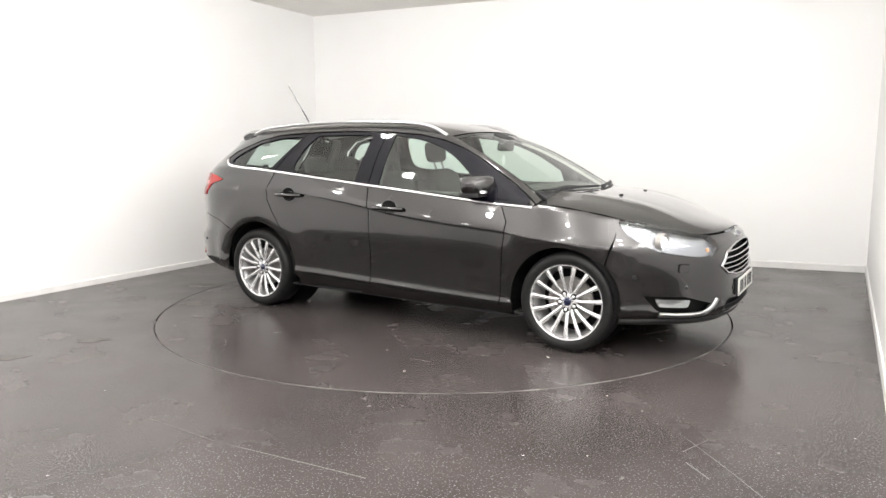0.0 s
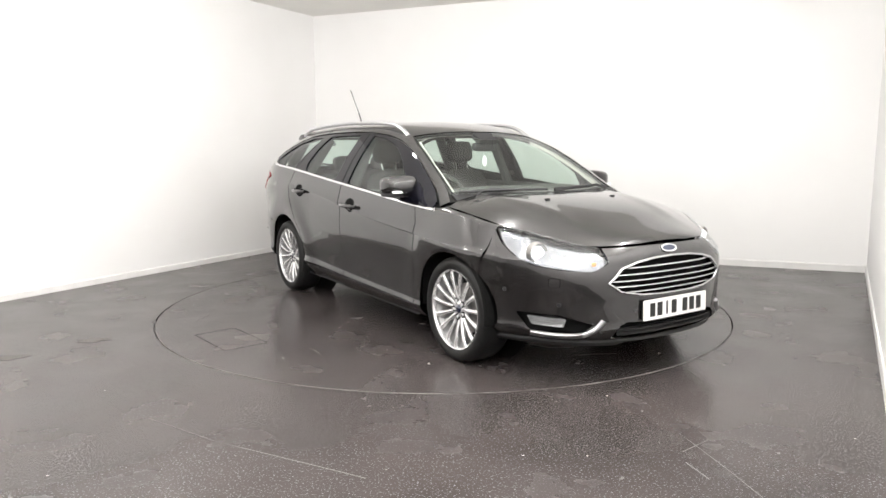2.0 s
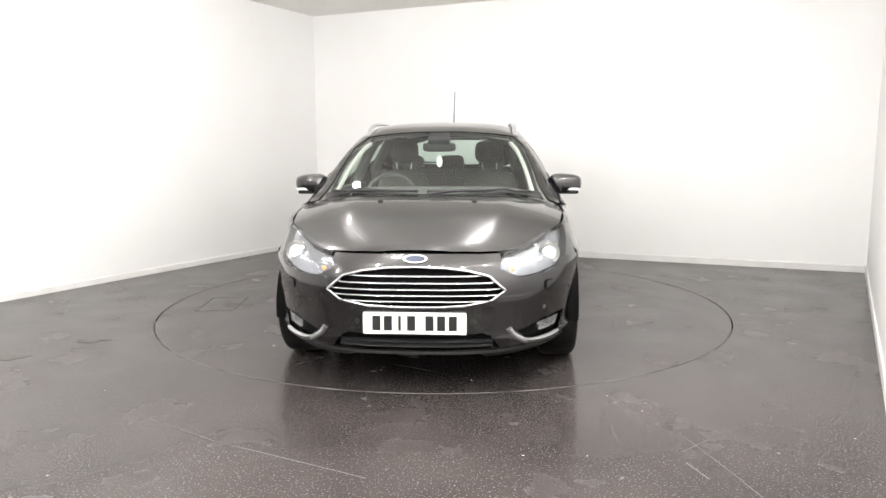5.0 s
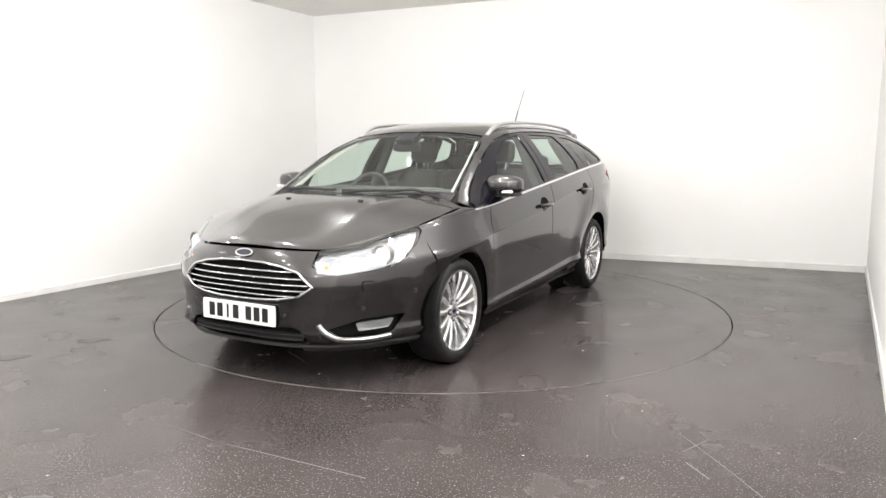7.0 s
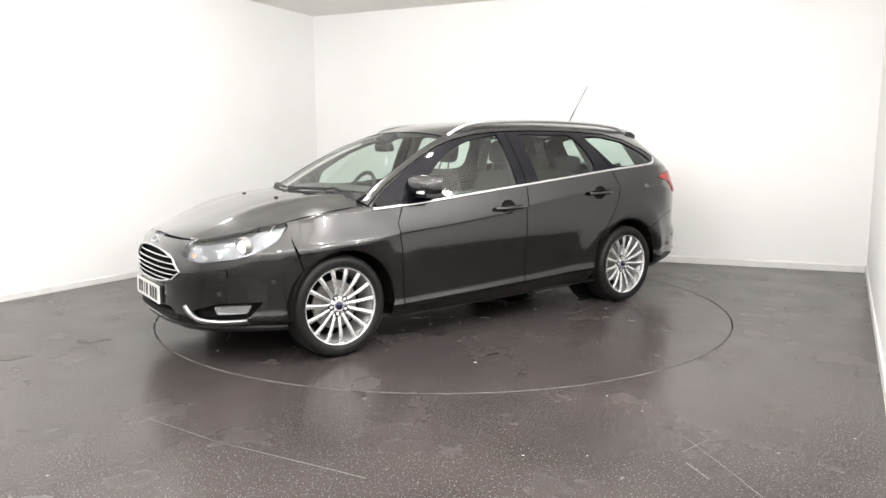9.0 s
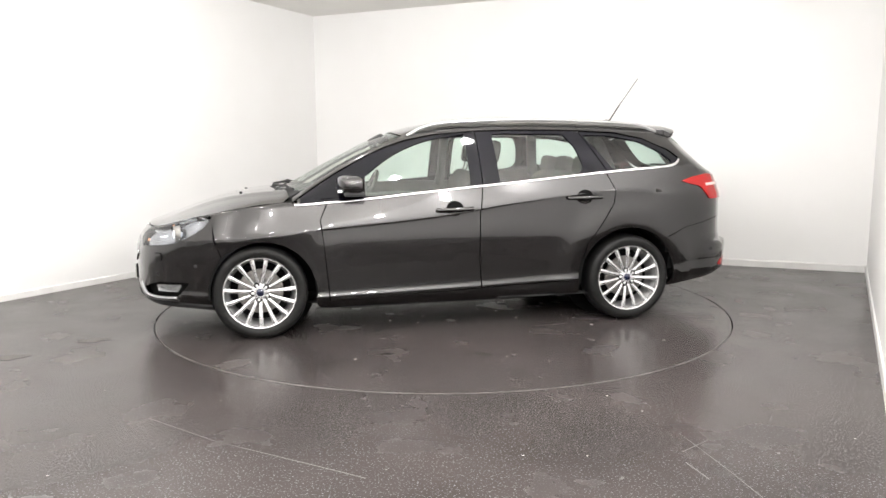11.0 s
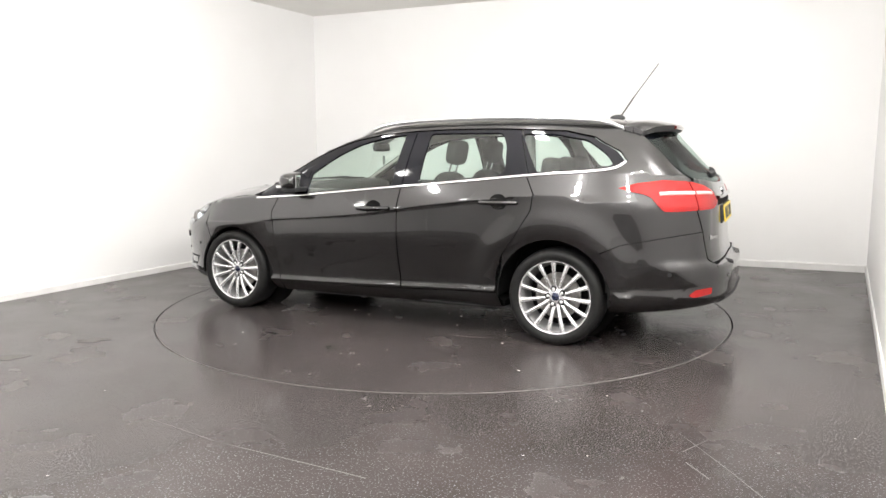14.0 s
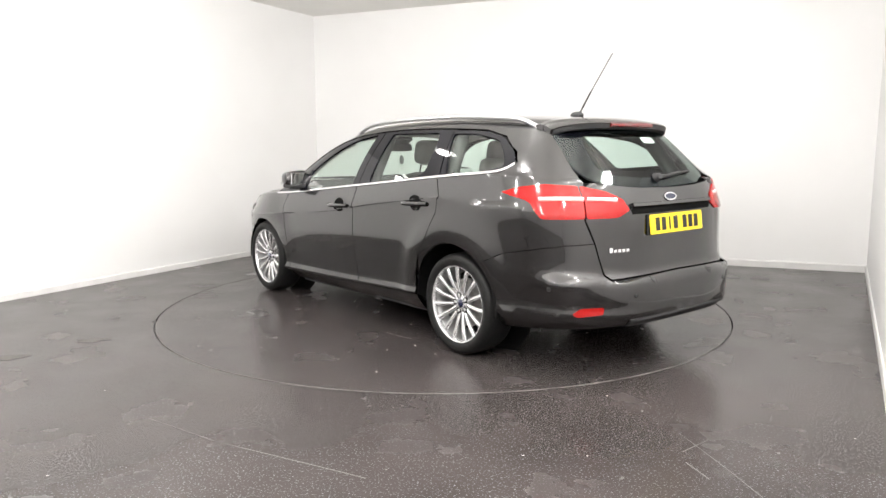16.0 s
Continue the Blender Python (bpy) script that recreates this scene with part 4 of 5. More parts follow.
def nose_end():
    """Front bumper with grille, lamps, plate and lip."""
    top = [nose(p.x, p.y, p.z - 0.003) for p in (rail_point(RAILS[-1], k) for k in (0.0, 0.012, 0.0287, 0.056, 0.0786))] + [nose(2.113, 0.426, 0.662)]
    side = [nose(*p) for p in ((2.094, 0.523, 0.618), (1.988, 0.658, 0.626), (1.860, 0.75, 0.649), (1.757, 0.793, 0.698), (1.668, 0.801, 0.753), (1.612, 0.80, 0.82))]
    side += [sn(1.608, 0.73), sn(1.581, 0.63)] + [sn(x, z) for x, z in arc_pts(*ARCH_F, 40, -14, 7)] + [sn(1.61, 0.235)]
    bottom = [nose(1.8, 0.76, 0.245), nose(1.95, 0.62, 0.25), nose(2.1, 0.42, 0.243), nose(2.18, 0.15, 0.238), nose(2.2, 0.0, 0.238)]
    outer = both(top + side + bottom)
    gr = [(0.0, 0.675), (0.15, 0.670), (0.27, 0.655), (0.375, 0.628), (0.462, 0.556), (0.385, 0.508), (0.25, 0.485), (0.12, 0.478), (0.0, 0.477)]
    gril = [nose(2.17, y, z) for y, z in gr]
    grille_hole = both(gril)
    lg = [(0.0, 0.333), (0.2, 0.335), (0.34, 0.343), (0.385, 0.325), (0.445, 0.258), (0.25, 0.250), (0.0, 0.248)]
    low_hole = both([nose(2.18, y, z) for y, z in lg])
    fog = [nose(*p) for p in ((2.10, 0.515, 0.335), (1.99, 0.655, 0.384), (1.775, 0.785, 0.388), (1.825, 0.735, 0.305), (1.87, 0.715, 0.284), (2.05, 0.575, 0.282))]
    fog_m = [(-u, v) for u, v in reversed(fog)]
    bump = part("front_bumper", laid("nose", outer, 0.0, 0.03, 0.04, holes=[grille_hole, low_hole, fog, fog_m]), PAINT, CAR)
    big = [(u * 1.04, v + (0.01 if v > 0.57 else -0.01)) for u, v in grille_hole]
    part("grille_backing", laid("nose", big, -0.045, 0.0, 0.06), BLACK, CAR, "black honeycomb behind the grille bars")
    part("grille_frame", ribbon("nose", dense([gril[-1]] + [(-u, v) for u, v in reversed(gril[:-1])] + gril[1:]), 0.014, 0.008, n=2), GRILLE_CHROME, bump, "chrome grille surround")
    for z, w in ((0.506, 0.36), (0.536, 0.425), (0.566, 0.435), (0.598, 0.41), (0.632, 0.355)):
        path = [nose(2.17, w * (i / 6 - 1), z) for i in range(13)]
        part("grille_bar", ribbon("nose", path, 0.0085, -0.004, 1, 0.03, 3), GRILLE_CHROME, bump, "chrome grille bar")
    part("lower_grille", laid("nose", [(u * 1.03, v) for u, v in low_hole], -0.05, 0.0, 0.06), BLACK, CAR, "black lower air intake")
    for z in (0.272, 0.300):
        part("intake_bar", ribbon("nose", [nose(2.18, 0.40 * (i / 6 - 1), z) for i in range(13)], 0.012, -0.015, 1, 0.045, 2), BLACK, bump, "black intake slat")
    part("front_lip", ribbon("nose", [sn(1.62, 0.215)] + [nose(x, y, 0.222) for x, y in ((1.8, 0.76), (1.95, 0.62), (2.1, 0.4), (2.18, 0.15), (2.18, -0.15), (2.1, -0.4), (1.95, -0.62), (1.8, -0.76))] + [(-sn(1.62, 0.215)[0], 0.215)], 0.034, 0.012), BLACK, CAR, "black lower lip")
    for s in (1, -1):
        part("fog_recess", laid("nose", [(u * 1.0, v) for u, v in fog], -0.04, 0.0, 0.05, s), BLACK, bump, "black fog lamp recess")
        fl = [nose(*p) for p in ((2.015, 0.626, 0.362), (1.83, 0.752, 0.370), (1.85, 0.732, 0.322), (2.00, 0.636, 0.318))]
        part("fog_lamp", laid("nose", rounded(fl, 0.012), -0.008, 0.03, 0.04, s), FOG, bump, "clear square fog lamp")
        part("fog_blade", ribbon("nose", [nose(*p) for p in ((2.13, 0.470, 0.358), (2.112, 0.505, 0.315), (2.06, 0.565, 0.280), (1.96, 0.645, 0.272), (1.84, 0.725, 0.278))], 0.027, 0.012, s), BLADE, bump, "satin silver fog lamp blade")
        for x, y, z in ((2.19, 0.295, 0.402), (1.99, 0.66, 0.440), (1.722, 0.815, 0.504)):
            p, n = on_skin("nose", *nose(x, y, z))
            b = lathe([(0.0, 0.004), (0.009, 0.004), (0.012, 0.001), (0.013, -0.004)], 14, "Z")
            bmesh.ops.transform(b, matrix=Matrix.Translation(p) @ n.to_track_quat("Z", "Y").to_matrix().to_4x4(), verts=b.verts)
            if s < 0:
                bmesh.ops.scale(b, vec=(1, -1, 1), verts=b.verts)
            part("parking_sensor", b, SENSOR, bump, "small dark parking sensor")
        wsh = [nose(*p) for p in ((1.996, 0.664, 0.582), (1.952, 0.70, 0.582), (1.952, 0.70, 0.536), (1.996, 0.664, 0.536))]
        cu, cv = sum(u for u, v in wsh) / 4, sum(v for u, v in wsh) / 4
        gap = [(cu + (u - cu) * 1.16, cv + (v - cv) * 1.12) for u, v in wsh]
        part("washer_joint", laid("nose", rounded(gap, 0.01), 0.002, 0.004, 0.03, s), DARK, bump, "dark joint round the washer cover")
        part("washer_cover", laid("nose", rounded(wsh, 0.01), 0.008, 0.010, 0.03, s), PAINT, bump)
    plate("number_plate", WHITE_PLATE, pose(2.212, 0, 0.398, 90, 0, 90) @ pose(0, 0, 0, -1.5, 0, 0), CAR, "white front number plate with black bars")
    part("plate_holder", box(0.03, 0.50, 0.10, (2.197, 0, 0.398), 0.005), BLACK, CAR, "black plate holder")
    p, n = on_skin("nose", *nose(2.15, 0, 0.712))
    badge(Matrix.Translation(p) @ n.to_track_quat("Z", "Y").to_matrix().to_4x4(), CAR)


def tail_end():
    """Tailgate, rear glass, spoiler and bumper."""
    def seam(x, y, z):      # beside the quarter panel's edge
        p, _ = on_skin("tail", *tail(x, y, z))
        return (p.y - 0.009, z)

    half = [(0.0, 1.036), (0.27, 1.043), (0.45, 1.058), (0.535, 1.076), (0.605, 1.072), seam(-2.10, 0.650, 1.05), seam(-2.10, 0.648, 0.88), seam(-2.148, 0.616, 0.755), seam(-2.19, 0.578, 0.585), seam(-2.213, 0.549, 0.560), (0.286, 0.566), (0.0, 0.570)]
    gate = part("tailgate", laid("rear", both(half), 0.0, 0.014, 0.05), PAINT, CAR)
    gl = [(0.0, 1.392), (0.3, 1.385), (0.50, 1.352), (0.555, 1.335), (0.588, 1.24), (0.596, 1.152), (0.57, 1.10), (0.528, 1.082), (0.40, 1.058), (0.27, 1.049), (0.0, 1.042)]
    inn = [(0.0, 1.36), (0.3, 1.355), (0.405, 1.325), (0.435, 1.22), (0.445, 1.16), (0.42, 1.125), (0.35, 1.11), (0.2, 1.098), (0.0, 1.092)]
    g = part("rear_glass", laid("backlight", both(gl), 0.001, 0.004, 0.05), REAR_GLASS, gate, "tinted rear window glass")
    g.visible_shadow = False
    part("glass_border", laid("backlight", both(gl), -0.005, 0.003, 0.05, holes=[both(inn)]), GLOSS_BLACK, gate, "black printed glass border")
    # sticker
    part("window_sticker", laid("backlight", [(-0.10, 1.30), (-0.25, 1.30), (-0.25, 1.335), (-0.10, 1.335)], -0.012, 0.001, 0.05), PAPER, gate, "small white window sticker")
    # spoiler
    bm = bmesh.new()
    rows = []
    for i in range(29):
        y = -0.555 + 1.11 * i / 28
        q = abs(y) / 0.555
        xr = -1.935 + 0.105 * q**2.2 + 0.05 * q**10
        zr = 1.418 - 0.010 * q**2 - 0.034 * q**8
        x0 = -1.66
        za = top_z(x0, min(abs(y), 0.52)) + 0.002
        xm = (x0 + xr) / 2
        zm = (za + zr) / 2 + 0.012
        zu = zr - 0.035
        sec = [(x0, za - 0.012), (x0, za), (xm, zm), (xr + 0.012, zr + 0.003), (xr, zr - 0.006), (xr + 0.012, zu), (xr + 0.07, zu - 0.012), (x0 - 0.07, za - 0.07)]
        rows.append([bm.verts.new((x, y, z)) for x, z in sec])
    for a, b in zip(rows, rows[1:]):
        for k in range(len(a)):
            bm.faces.new((a[k], b[k], b[(k + 1) % len(a)], a[(k + 1) % len(a)]))
    bm.faces.new(rows[0])
    bm.faces.new(rows[-1][::-1])
    sp = part("spoiler", crisp(bm, 40), PAINT, gate)
    band = bmesh.new()
    rows = []
    for i in range(29):
        y = -0.545 + 1.09 * i / 28
        q = abs(y) / 0.555
        xr = -1.935 + 0.105 * q**2.2 + 0.05 * q**10
        zr = 1.418 - 0.010 * q**2 - 0.034 * q**8
        rows.append([band.verts.new(p) for p in ((xr - 0.001, y, zr - 0.010), (xr + 0.0075, y, zr - 0.038), (xr + 0.07, y, zr - 0.052), (xr + 0.07, y, zr - 0.030))])
    for a, b in zip(rows, rows[1:]):
        for k in range(4):
            band.faces.new((a[k], b[k], b[(k + 1) % 4], a[(k + 1) % 4]))
    band.faces.new(rows[0])
    band.faces.new(rows[-1][::-1])
    part("spoiler_band", crisp(band, 40), BLACK, sp, "black underside of the spoiler")
    bl = []
    for i in range(13):
        y = -0.20 + 0.40 * i / 12
        bl.append((-1.935 + 0.105 * (abs(y) / 0.555) ** 2.2, y, 1.398))
    part("brake_light", tube(bl, 0.013, 8), RED_DARK, sp, "dark red high brake light")
    # wiper
    pts = [(-2.150, 0.06, 1.095), (-2.155, -0.05, 1.10), (-2.13, -0.20, 1.115), (-2.10, -0.36, 1.118)]
    part("rear_wiper", merged(tube(pts, 0.013, 8, 0.6), lathe_at([(0, 0.03), (0.02, 0.03), (0.03, 0.0)], (-2.15, 0.06, 1.09), (-1, 0, 0.5))), BLACK, gate, "black rear wiper")
    # painted shade strip under the handle lip, plate, badge, bars of the model script
    part("handle_strip_shade", laid("rear", [(-0.40, 0.935), (0.40, 0.935), (0.38, 0.902), (-0.38, 0.902)], 0.003, 0.0, 0.05), DARK, gate, "dark strip painted for the shade above the plate")
    part("handle_lip", ribbon("rear", [(0.385 - 0.77 * i / 12, 0.948) for i in range(13)], 0.026, 0.020), PAINT, gate)
    p, n = on_skin("rear", 0, 0.84)
    plate("number_plate", YELLOW_PLATE, Matrix.Translation((p.x - 0.012, 0.0, 0.838)) @ pose(0, 0, 0, 90, 0, -90) @ pose(0, 0, 0, -7, 0, 0), gate, "yellow rear number plate with black bars")
    part("plate_holder", box(0.05, 0.53, 0.12, (p.x + 0.018, 0, 0.836), 0.005), BLACK, gate, "black plate holder")
    p, n = on_skin("rear", 0.02, 0.985)
    badge(Matrix.Translation(p) @ n.to_track_quat("Z", "Y").to_matrix().to_4x4(), gate, 0.058, 0.024)
    for i in range(5):
        y = 0.545 - i * 0.028
        part("script_bar", laid("rear", [(y, 0.700), (y, 0.716 + (0.012 if i == 0 else 0)), (y - 0.020, 0.718 + (0.008 if i == 0 else 0)), (y - 0.020, 0.702)], 0.004, 0.004, 0.03), CHROME, gate, "small chrome script bar")
    # bumper
    top = [tail(-2.29, 0.0, 0.562), tail(-2.288, 0.286, 0.558), tail(-2.213, 0.549, 0.552), tail(-2.190, 0.578, 0.58), tail(-2.146, 0.612, 0.751), tail(-2.04, 0.722, 0.741), tail(-1.947, 0.792, 0.724), tail(-1.72, 0.871, 0.676), st(-1.612, 0.620)]
    arch = [st(x, z) for x, z in arc_pts(*ARCH_R, 126, 192, 9)]
    bottom = [st(-1.66, 0.245), tail(-1.9, 0.77, 0.262), tail(-2.1, 0.62, 0.285), tail(-2.27, 0.35, 0.31), tail(-2.3, 0.0, 0.315)]
    rb = part("rear_bumper", laid("tail", both(top + arch + bottom), 0.0, 0.03, 0.045), PAINT, CAR)
    part("bumper_insert", ribbon("tail", [tail(-2.25, 0.45, 0.315), tail(-2.29, 0.2, 0.322), tail(-2.29, -0.2, 0.322), tail(-2.25, -0.45, 0.315)], 0.05, 0.008, 1, 0.02), BLACK, rb, "black lower bumper insert")
    for s in (1, -1):
        rf = [tail(*p) for p in ((-2.083, 0.707, 0.372), (-2.125, 0.685, 0.408), (-2.210, 0.60, 0.416), (-2.205, 0.60, 0.376), (-2.10, 0.69, 0.36))]
        part("reflector", laid("tail", rounded(rf, 0.01), 0.004, 0.006, 0.03, s), RED, rb, "red bumper reflector with a faint added glow")
        for x, y, z in ((-1.98, 0.77, 0.505), (-2.26, 0.42, 0.470)):
            p, n = on_skin("tail", *tail(x, y, z))
            b = lathe_at([(0.0, 0.004), (0.009, 0.004), (0.012, 0.001), (0.013, -0.004)], p, n)
            if s < 0:
                bmesh.ops.scale(b, vec=(1, -1, 1), verts=b.verts)
            part("parking_sensor", b, SENSOR, rb, "small dark parking sensor")
    # exhaust and aerial
    part("silencer", box(0.40, 0.42, 0.12, (-1.84, -0.30, 0.30), 0.055, 4), DARK, CAR, "near-black silencer")
    z = top_z(-1.50, 0)
    fin = bmesh.new()
    bmesh.ops.create_uvsphere(fin, u_segments=14, v_segments=8, radius=1)
    bmesh.ops.scale(fin, vec=(0.055, 0.02, 0.024), verts=fin.verts)
    bmesh.ops.translate(fin, vec=(-1.50, 0, z + 0.006), verts=fin.verts)
    a = part("aerial", fin, BLACK, CAR, "black roof aerial with a thin whip")
    part("aerial_whip", merged(tube([(-1.52, 0, z + 0.015), (-1.61, 0, z + 0.15)], 0.0055, 6), tube([(-1.61, 0, z + 0.15), (-1.77, 0, z + 0.37)], 0.003, 6)), BLACK, a)


def lathe_at(profile, at, way):
    b = lathe(profile, 14, "Z")
    bmesh.ops.transform(b, matrix=Matrix.Translation(at) @ Vector(way).to_track_quat("Z", "Y").to_matrix().to_4x4(), verts=b.verts)
    return b


CLEAR_WHITE = material("white_lens", (0.8, 0.8, 0.8), 0.15, 0.0, 1.0)
FOG = material("fog_lens", (0.3, 0.31, 0.32), 0.12, 0.7, 1.0)
SENSOR = material("sensor_grey", (0.018, 0.018, 0.019), 0.3)
MIRROR = material("mirror_silver", (0.9, 0.9, 0.9), 0.02, 1.0)


# ------------------------------------------------------------ wheels
def wheel_meshes():
    R, W2 = 0.315, 0.105
    tyre = lathe([(0.236, -W2 + 0.012), (0.25, -W2), (0.285, -W2 - 0.004), (0.303, -W2 + 0.008), (0.312, -W2 + 0.03), (R, -0.03), (R, 0.03), (0.312, W2 - 0.03), (0.303, W2 - 0.008), (0.285, W2 + 0.004), (0.262, W2 + 0.002), (0.246, W2 - 0.004), (0.236, W2 - 0.016)], 72)
    lip = lathe([(0.228, 0.070), (0.228, 0.090), (0.232, 0.098), (0.239, 0.100), (0.241, 0.090), (0.238, 0.06)], 72)
    barrel = lathe([(0.2, -0.09), (0.213, -0.085), (0.207, 0.03), (0.220, 0.060), (0.230, 0.072)], 72)
    spoke = bmesh.new()
    secs = []
    for i in range(9):
        u = i / 8
        r = 0.040 + u * 0.191
        wd = 0.0080 + 0.0085 * u ** 1.2 + 0.004 * (1 - u) ** 4
        y = 0.060 + 0.031 * math.sin(u * math.pi * 0.55)
        dp = 0.030 - 0.006 * u
        secs.append([spoke.verts.new(p) for p in ((-wd * 0.55, y - dp, r), (-wd, y - 0.007, r), (-wd * 0.86, y - 0.003, r), (-wd * 0.15, y, r), (wd * 0.86, y - 0.0045, r), (wd, y - 0.008, r), (wd * 0.55, y - dp, r))])
    for a, b in zip(secs, secs[1:]):
        for k in range(7):
            spoke.faces.new((a[k], a[(k + 1) % 7], b[(k + 1) % 7], b[k]))
    spoke.faces.new(secs[0])
    spoke.faces.new(secs[-1])
    crisp(spoke, 14)
    hub = lathe([(0.0, 0.066), (0.028, 0.067), (0.046, 0.066), (0.060, 0.060), (0.066, 0.045), (0.068, 0.02)], 30)
    cap = lathe([(0.0, 0.073), (0.02, 0.0725), (0.025, 0.069), (0.026, 0.064)], 24)
    # raised near-black disc that paints the shade of a nut's hole
    socket = lathe([(0.0, 0.064), (0.0165, 0.0655), (0.0185, 0.066), (0.0195, 0.060)], 18)
    nut = lathe([(0.0, 0.070), (0.006, 0.071), (0.0105, 0.068), (0.0115, 0.055)], 6)
    disc = lathe([(0.05, -0.02), (0.05, 0.012), (0.15, 0.012), (0.15, -0.006), (0.05, -0.006)], 40)
    back = lathe([(0.0, -0.05), (0.203, -0.05)], 40)
    out = {}
    for k, bm, m in (("tyre", tyre, RUBBER), ("wheel", lip, ALLOY), ("barrel", barrel, BARREL), ("nut_hole_shade", socket, DARK), ("spoke", spoke, ALLOY), ("hub", hub, ALLOY), ("hub_cap", cap, BLUE), ("wheel_nut", nut, SATIN), ("brake_disc", disc, STEEL), ("backing_plate", back, DARK)):
        me = bpy.data.meshes.new(k)
        bmesh.ops.recalc_face_normals(bm, faces=bm.faces)
        for f in bm.faces:
            f.smooth = True
        bm.to_mesh(me)
        bm.free()
        me.materials.append(m)
        out[k] = me
    return out


def wheels():
    me = wheel_meshes()
    for wx, wz in ((1.318, 0.0), (-1.318, 0.0)):
        for s in (1, -1):
            w = new("wheel", me["wheel"])
            w.parent = CAR
            w.matrix_basis = pose(wx, s * 0.775, 0.3165, 0, 0, 0 if s > 0 else 180) @ pose(0, 0, 0, 0, 12 if wx > 0 else 3, 0)
            tagged(w, "silver multi-spoke alloy wheel with a black tyre")

            def add(name, m=None, label=""):
                o = new(name, me[name])
                o.parent = w
                if m is not None:
                    o.matrix_basis = m
                if label:
                    tagged(o, label)
            add("tyre", None, "black rubber tyre")
            add("barrel", None, "inner rim barrel with shade put into its colour")
            add("hub")
            add("hub_cap", None, "blue centre cap")
            add("brake_disc", None, "grey steel brake disc")
            add("backing_plate", None, "dark backing plate")
            for i in range(15):
                add("spoke", Matrix.Rotation(radians(24 * i), 4, "Y"))
            for i in range(5):
                a = radians(72 * i + 12)
                at = Matrix.Translation((0.052 * math.sin(a), 0.001, 0.052 * math.cos(a)))
                add("nut_hole_shade", at, "dark disc painted for the shade round the nut")
                add("wheel_nut", at, "steel wheel nut")


# ------------------------------------------------------------ cabin
def soft_box(sx, sy, sz, at, turn=(0, 0, 0), power=0.5):
    """A padded block."""
    bm = bmesh.new()
    bmesh.ops.create_uvsphere(bm, u_segments=20, v_segments=12, radius=1)
    for v in bm.verts:
        v.co = Vector([math.copysign(abs(c) ** power, c) for c in v.co])
    bmesh.ops.scale(bm, vec=(sx / 2, sy / 2, sz / 2), verts=bm.verts)
    bmesh.ops.transform(bm, matrix=pose(*at, *turn), verts=bm.verts)
    return bm


def seat(x, y):
    base = part("seat", soft_box(0.5, 0.48, 0.16, (x, y, 0.52), (0, -6, 0)), CLOTH, CAR, "charcoal cloth seat")
    part("backrest", soft_box(0.15, 0.44, 0.60, (x - 0.29, y, 0.80), (0, -18, 0)), CLOTH, base)
    part("headrest", soft_box(0.10, 0.24, 0.18, (x - 0.425, y, 1.235), (0, -10, 0)), CLOTH, base)
    for k in (-0.06, 0.06):
        part("headrest_post", tube([(x - 0.37, y + k, 1.06), (x - 0.42, y + k, 1.2)], 0.007, 6), CHROME, base, "chrome headrest post")


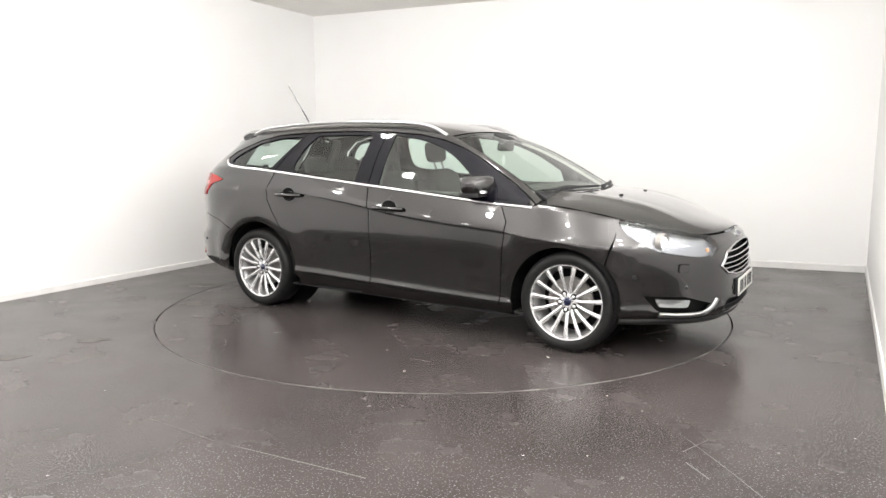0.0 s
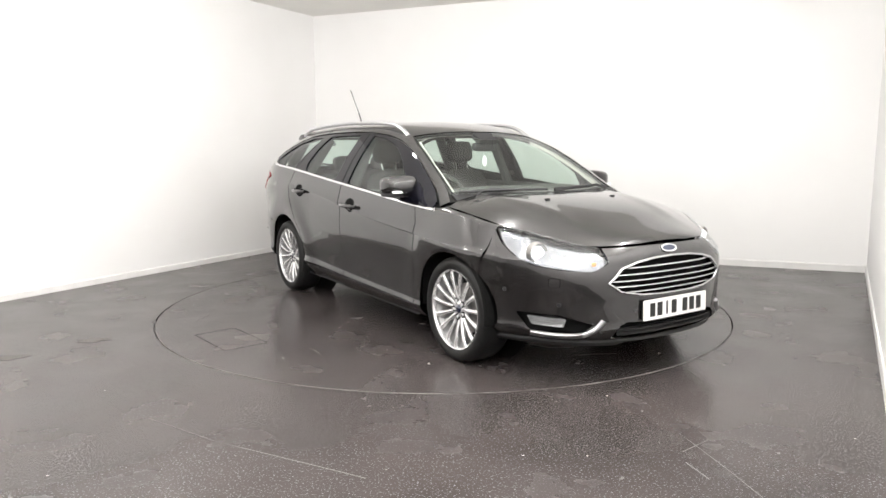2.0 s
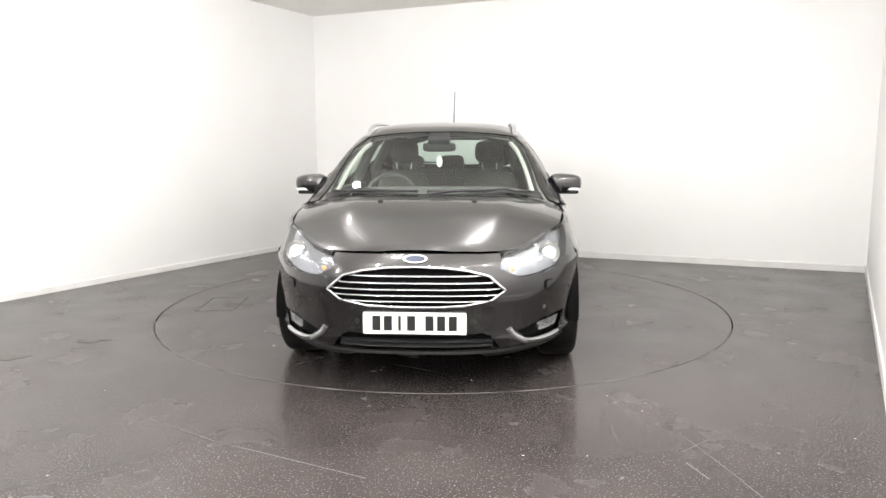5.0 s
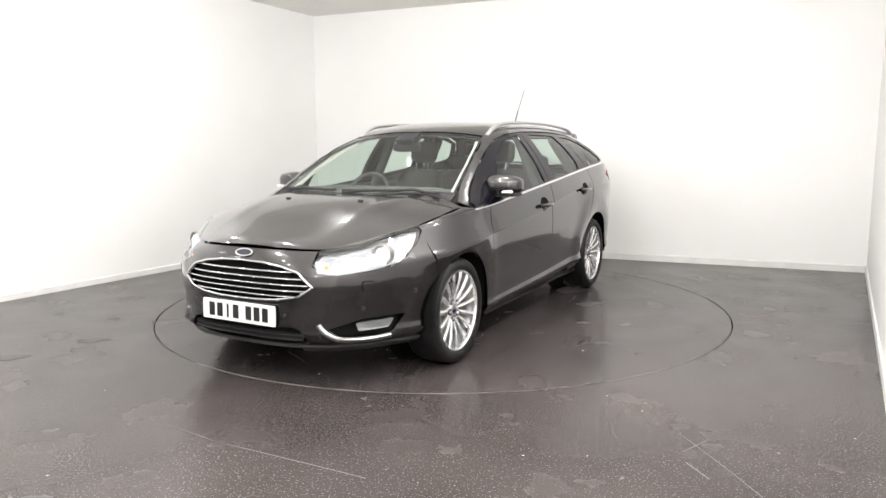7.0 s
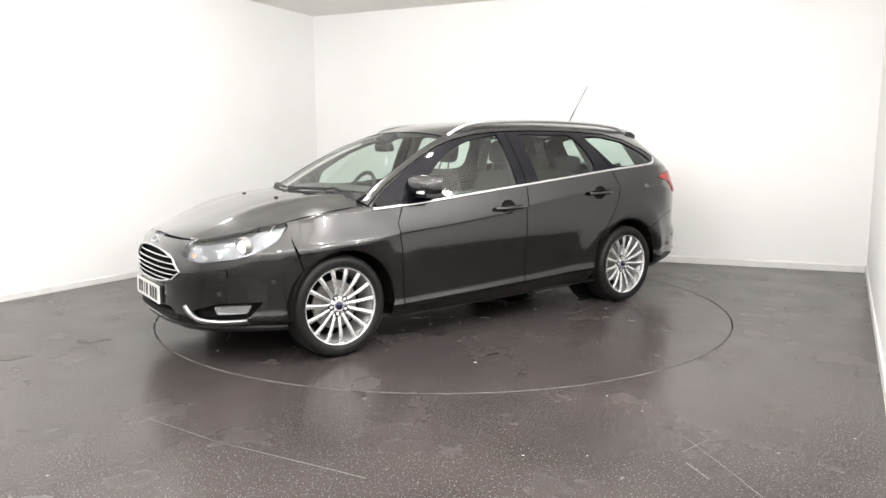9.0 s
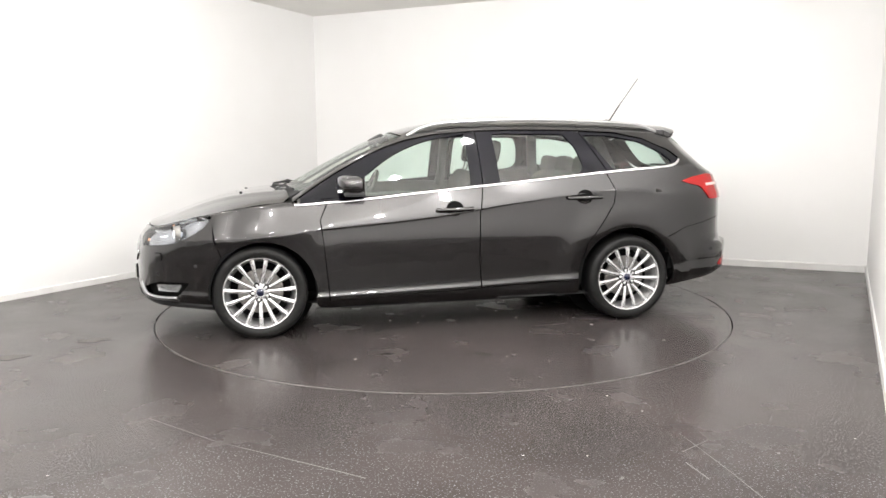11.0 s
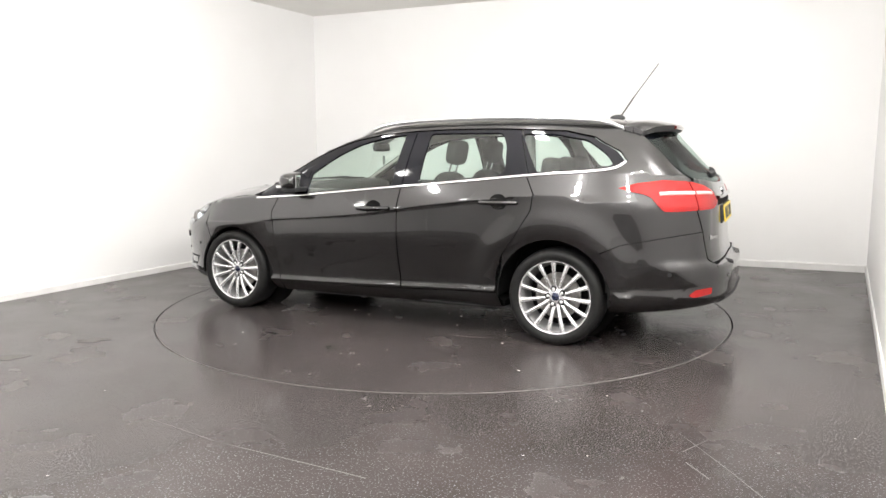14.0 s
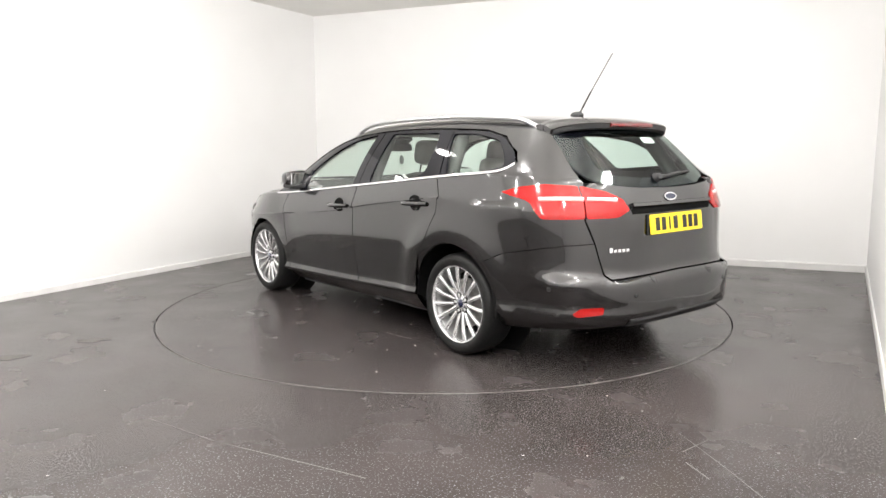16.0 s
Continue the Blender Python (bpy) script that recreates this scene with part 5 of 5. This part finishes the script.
def cabin():
    part("cabin_floor", box(2.7, 1.05, 0.05, (-0.5, 0, 0.32), 0.01), TRIM_DARK, CAR, "dark cabin floor")
    dash = soft_box(0.62, 1.42, 0.34, (1.0, 0, 0.815), (0, 8, 0), 0.4)
    part("dashboard", dash, TRIM_DARK, CAR, "dark grey dashboard")
    part("centre_console", box(0.9, 0.24, 0.3, (0.35, 0, 0.52), 0.05, 3), TRIM_DARK, CAR, "dark centre console")
    # steering wheel on the car's right-hand side
    ring = lathe([(0.185 + 0.016 * math.cos(radians(a)), 0.016 * math.sin(radians(a))) for a in range(0, 361, 45)], 36, "X")
    spk = merged(ring, soft_box(0.05, 0.16, 0.12, (0, 0, 0)), box(0.02, 0.36, 0.03, (0, 0, 0), 0.008), box(0.02, 0.03, 0.18, (0, 0, -0.09), 0.008))
    bmesh.ops.transform(spk, matrix=pose(0.47, -0.36, 0.905, 0, -24, 0), verts=spk.verts)
    part("steering_wheel", spk, TRIM_DARK, CAR, "dark steering wheel")
    for y in (0.36, -0.36):
        seat(0.02, y)
    bench = part("rear_seat", soft_box(0.48, 1.26, 0.16, (-0.72, 0, 0.54), (0, -6, 0)), CLOTH, CAR, "charcoal cloth rear bench")
    part("backrest", soft_box(0.15, 1.26, 0.58, (-1.02, 0, 0.80), (0, -16, 0)), CLOTH, bench)
    for y in (0.38, 0.0, -0.38):
        part("headrest", soft_box(0.09, 0.24, 0.14, (-1.13, y, 1.13), (0, -10, 0)), CLOTH, bench)
    part("load_cover", box(0.75, 1.2, 0.02, (-1.60, 0, 1.0), 0.008), TRIM_DARK, CAR, "dark load cover")
    for s in (1, -1):
        part("door_lining", box(1.70, 0.05, 0.55, (-0.03, s * 0.80, 0.70), 0.02), TRIM_DARK, CAR, "dark door lining")
        part("boot_lining", box(0.72, 0.04, 0.30, (-1.48, s * 0.745, 0.90), 0.02), TRIM_DARK, CAR, "dark boot lining")
        pb = tube([(-0.22, s * 0.765, 0.95), (-0.23, s * 0.575, 1.36)], 0.04, 8)
        part("pillar_trim", pb, TRIM_DARK, CAR, "dark inner door pillar")
        pc = tube([(-1.10, s * 0.745, 1.05), (-1.03, s * 0.57, 1.35)], 0.045, 8)
        part("pillar_trim", pc, TRIM_DARK, CAR, "dark inner rear pillar")
        pd = tube([(-1.84, s * 0.63, 1.06), (-1.66, s * 0.54, 1.33)], 0.045, 8)
        part("pillar_trim", pd, TRIM_DARK, CAR, "dark inner tail pillar")
    mir = part("cabin_mirror", soft_box(0.04, 0.24, 0.065, (0.46, 0, 1.275), (0, 10, 0), 0.4), BLACK, CAR, "black cabin mirror under a sensor box")
    part("sensor_box", box(0.12, 0.16, 0.05, (0.44, 0, 1.335), 0.015, 2, (0, 28, 0)), BLACK, mir)
    part("hanging_tag", slab(ellipse(0.022, 0.04, 16), 0.004, pose(0.44, 0.0, 1.17, 90, 0, 90)), PAPER, mir, "pale hanging scent tag")


lining()
sheets()
nose_end()
tail_end()
wheels()
cabin()


# ------------------------------------------------------------ what moves
def motions():
    """The disc turns at one speed, and the car with it."""
    rows, rows_car = [], []
    for i in range(33):
        t = i * 0.5
        turn = Matrix.Rotation(radians(TURN_0 + TURN_RATE * t), 4, "Z")
        rows.append((t, turn))
        rows_car.append((t, turn @ Matrix.Translation(-AXIS)))
    walk(TABLE, rows)
    walk(CAR, rows_car)


motions()
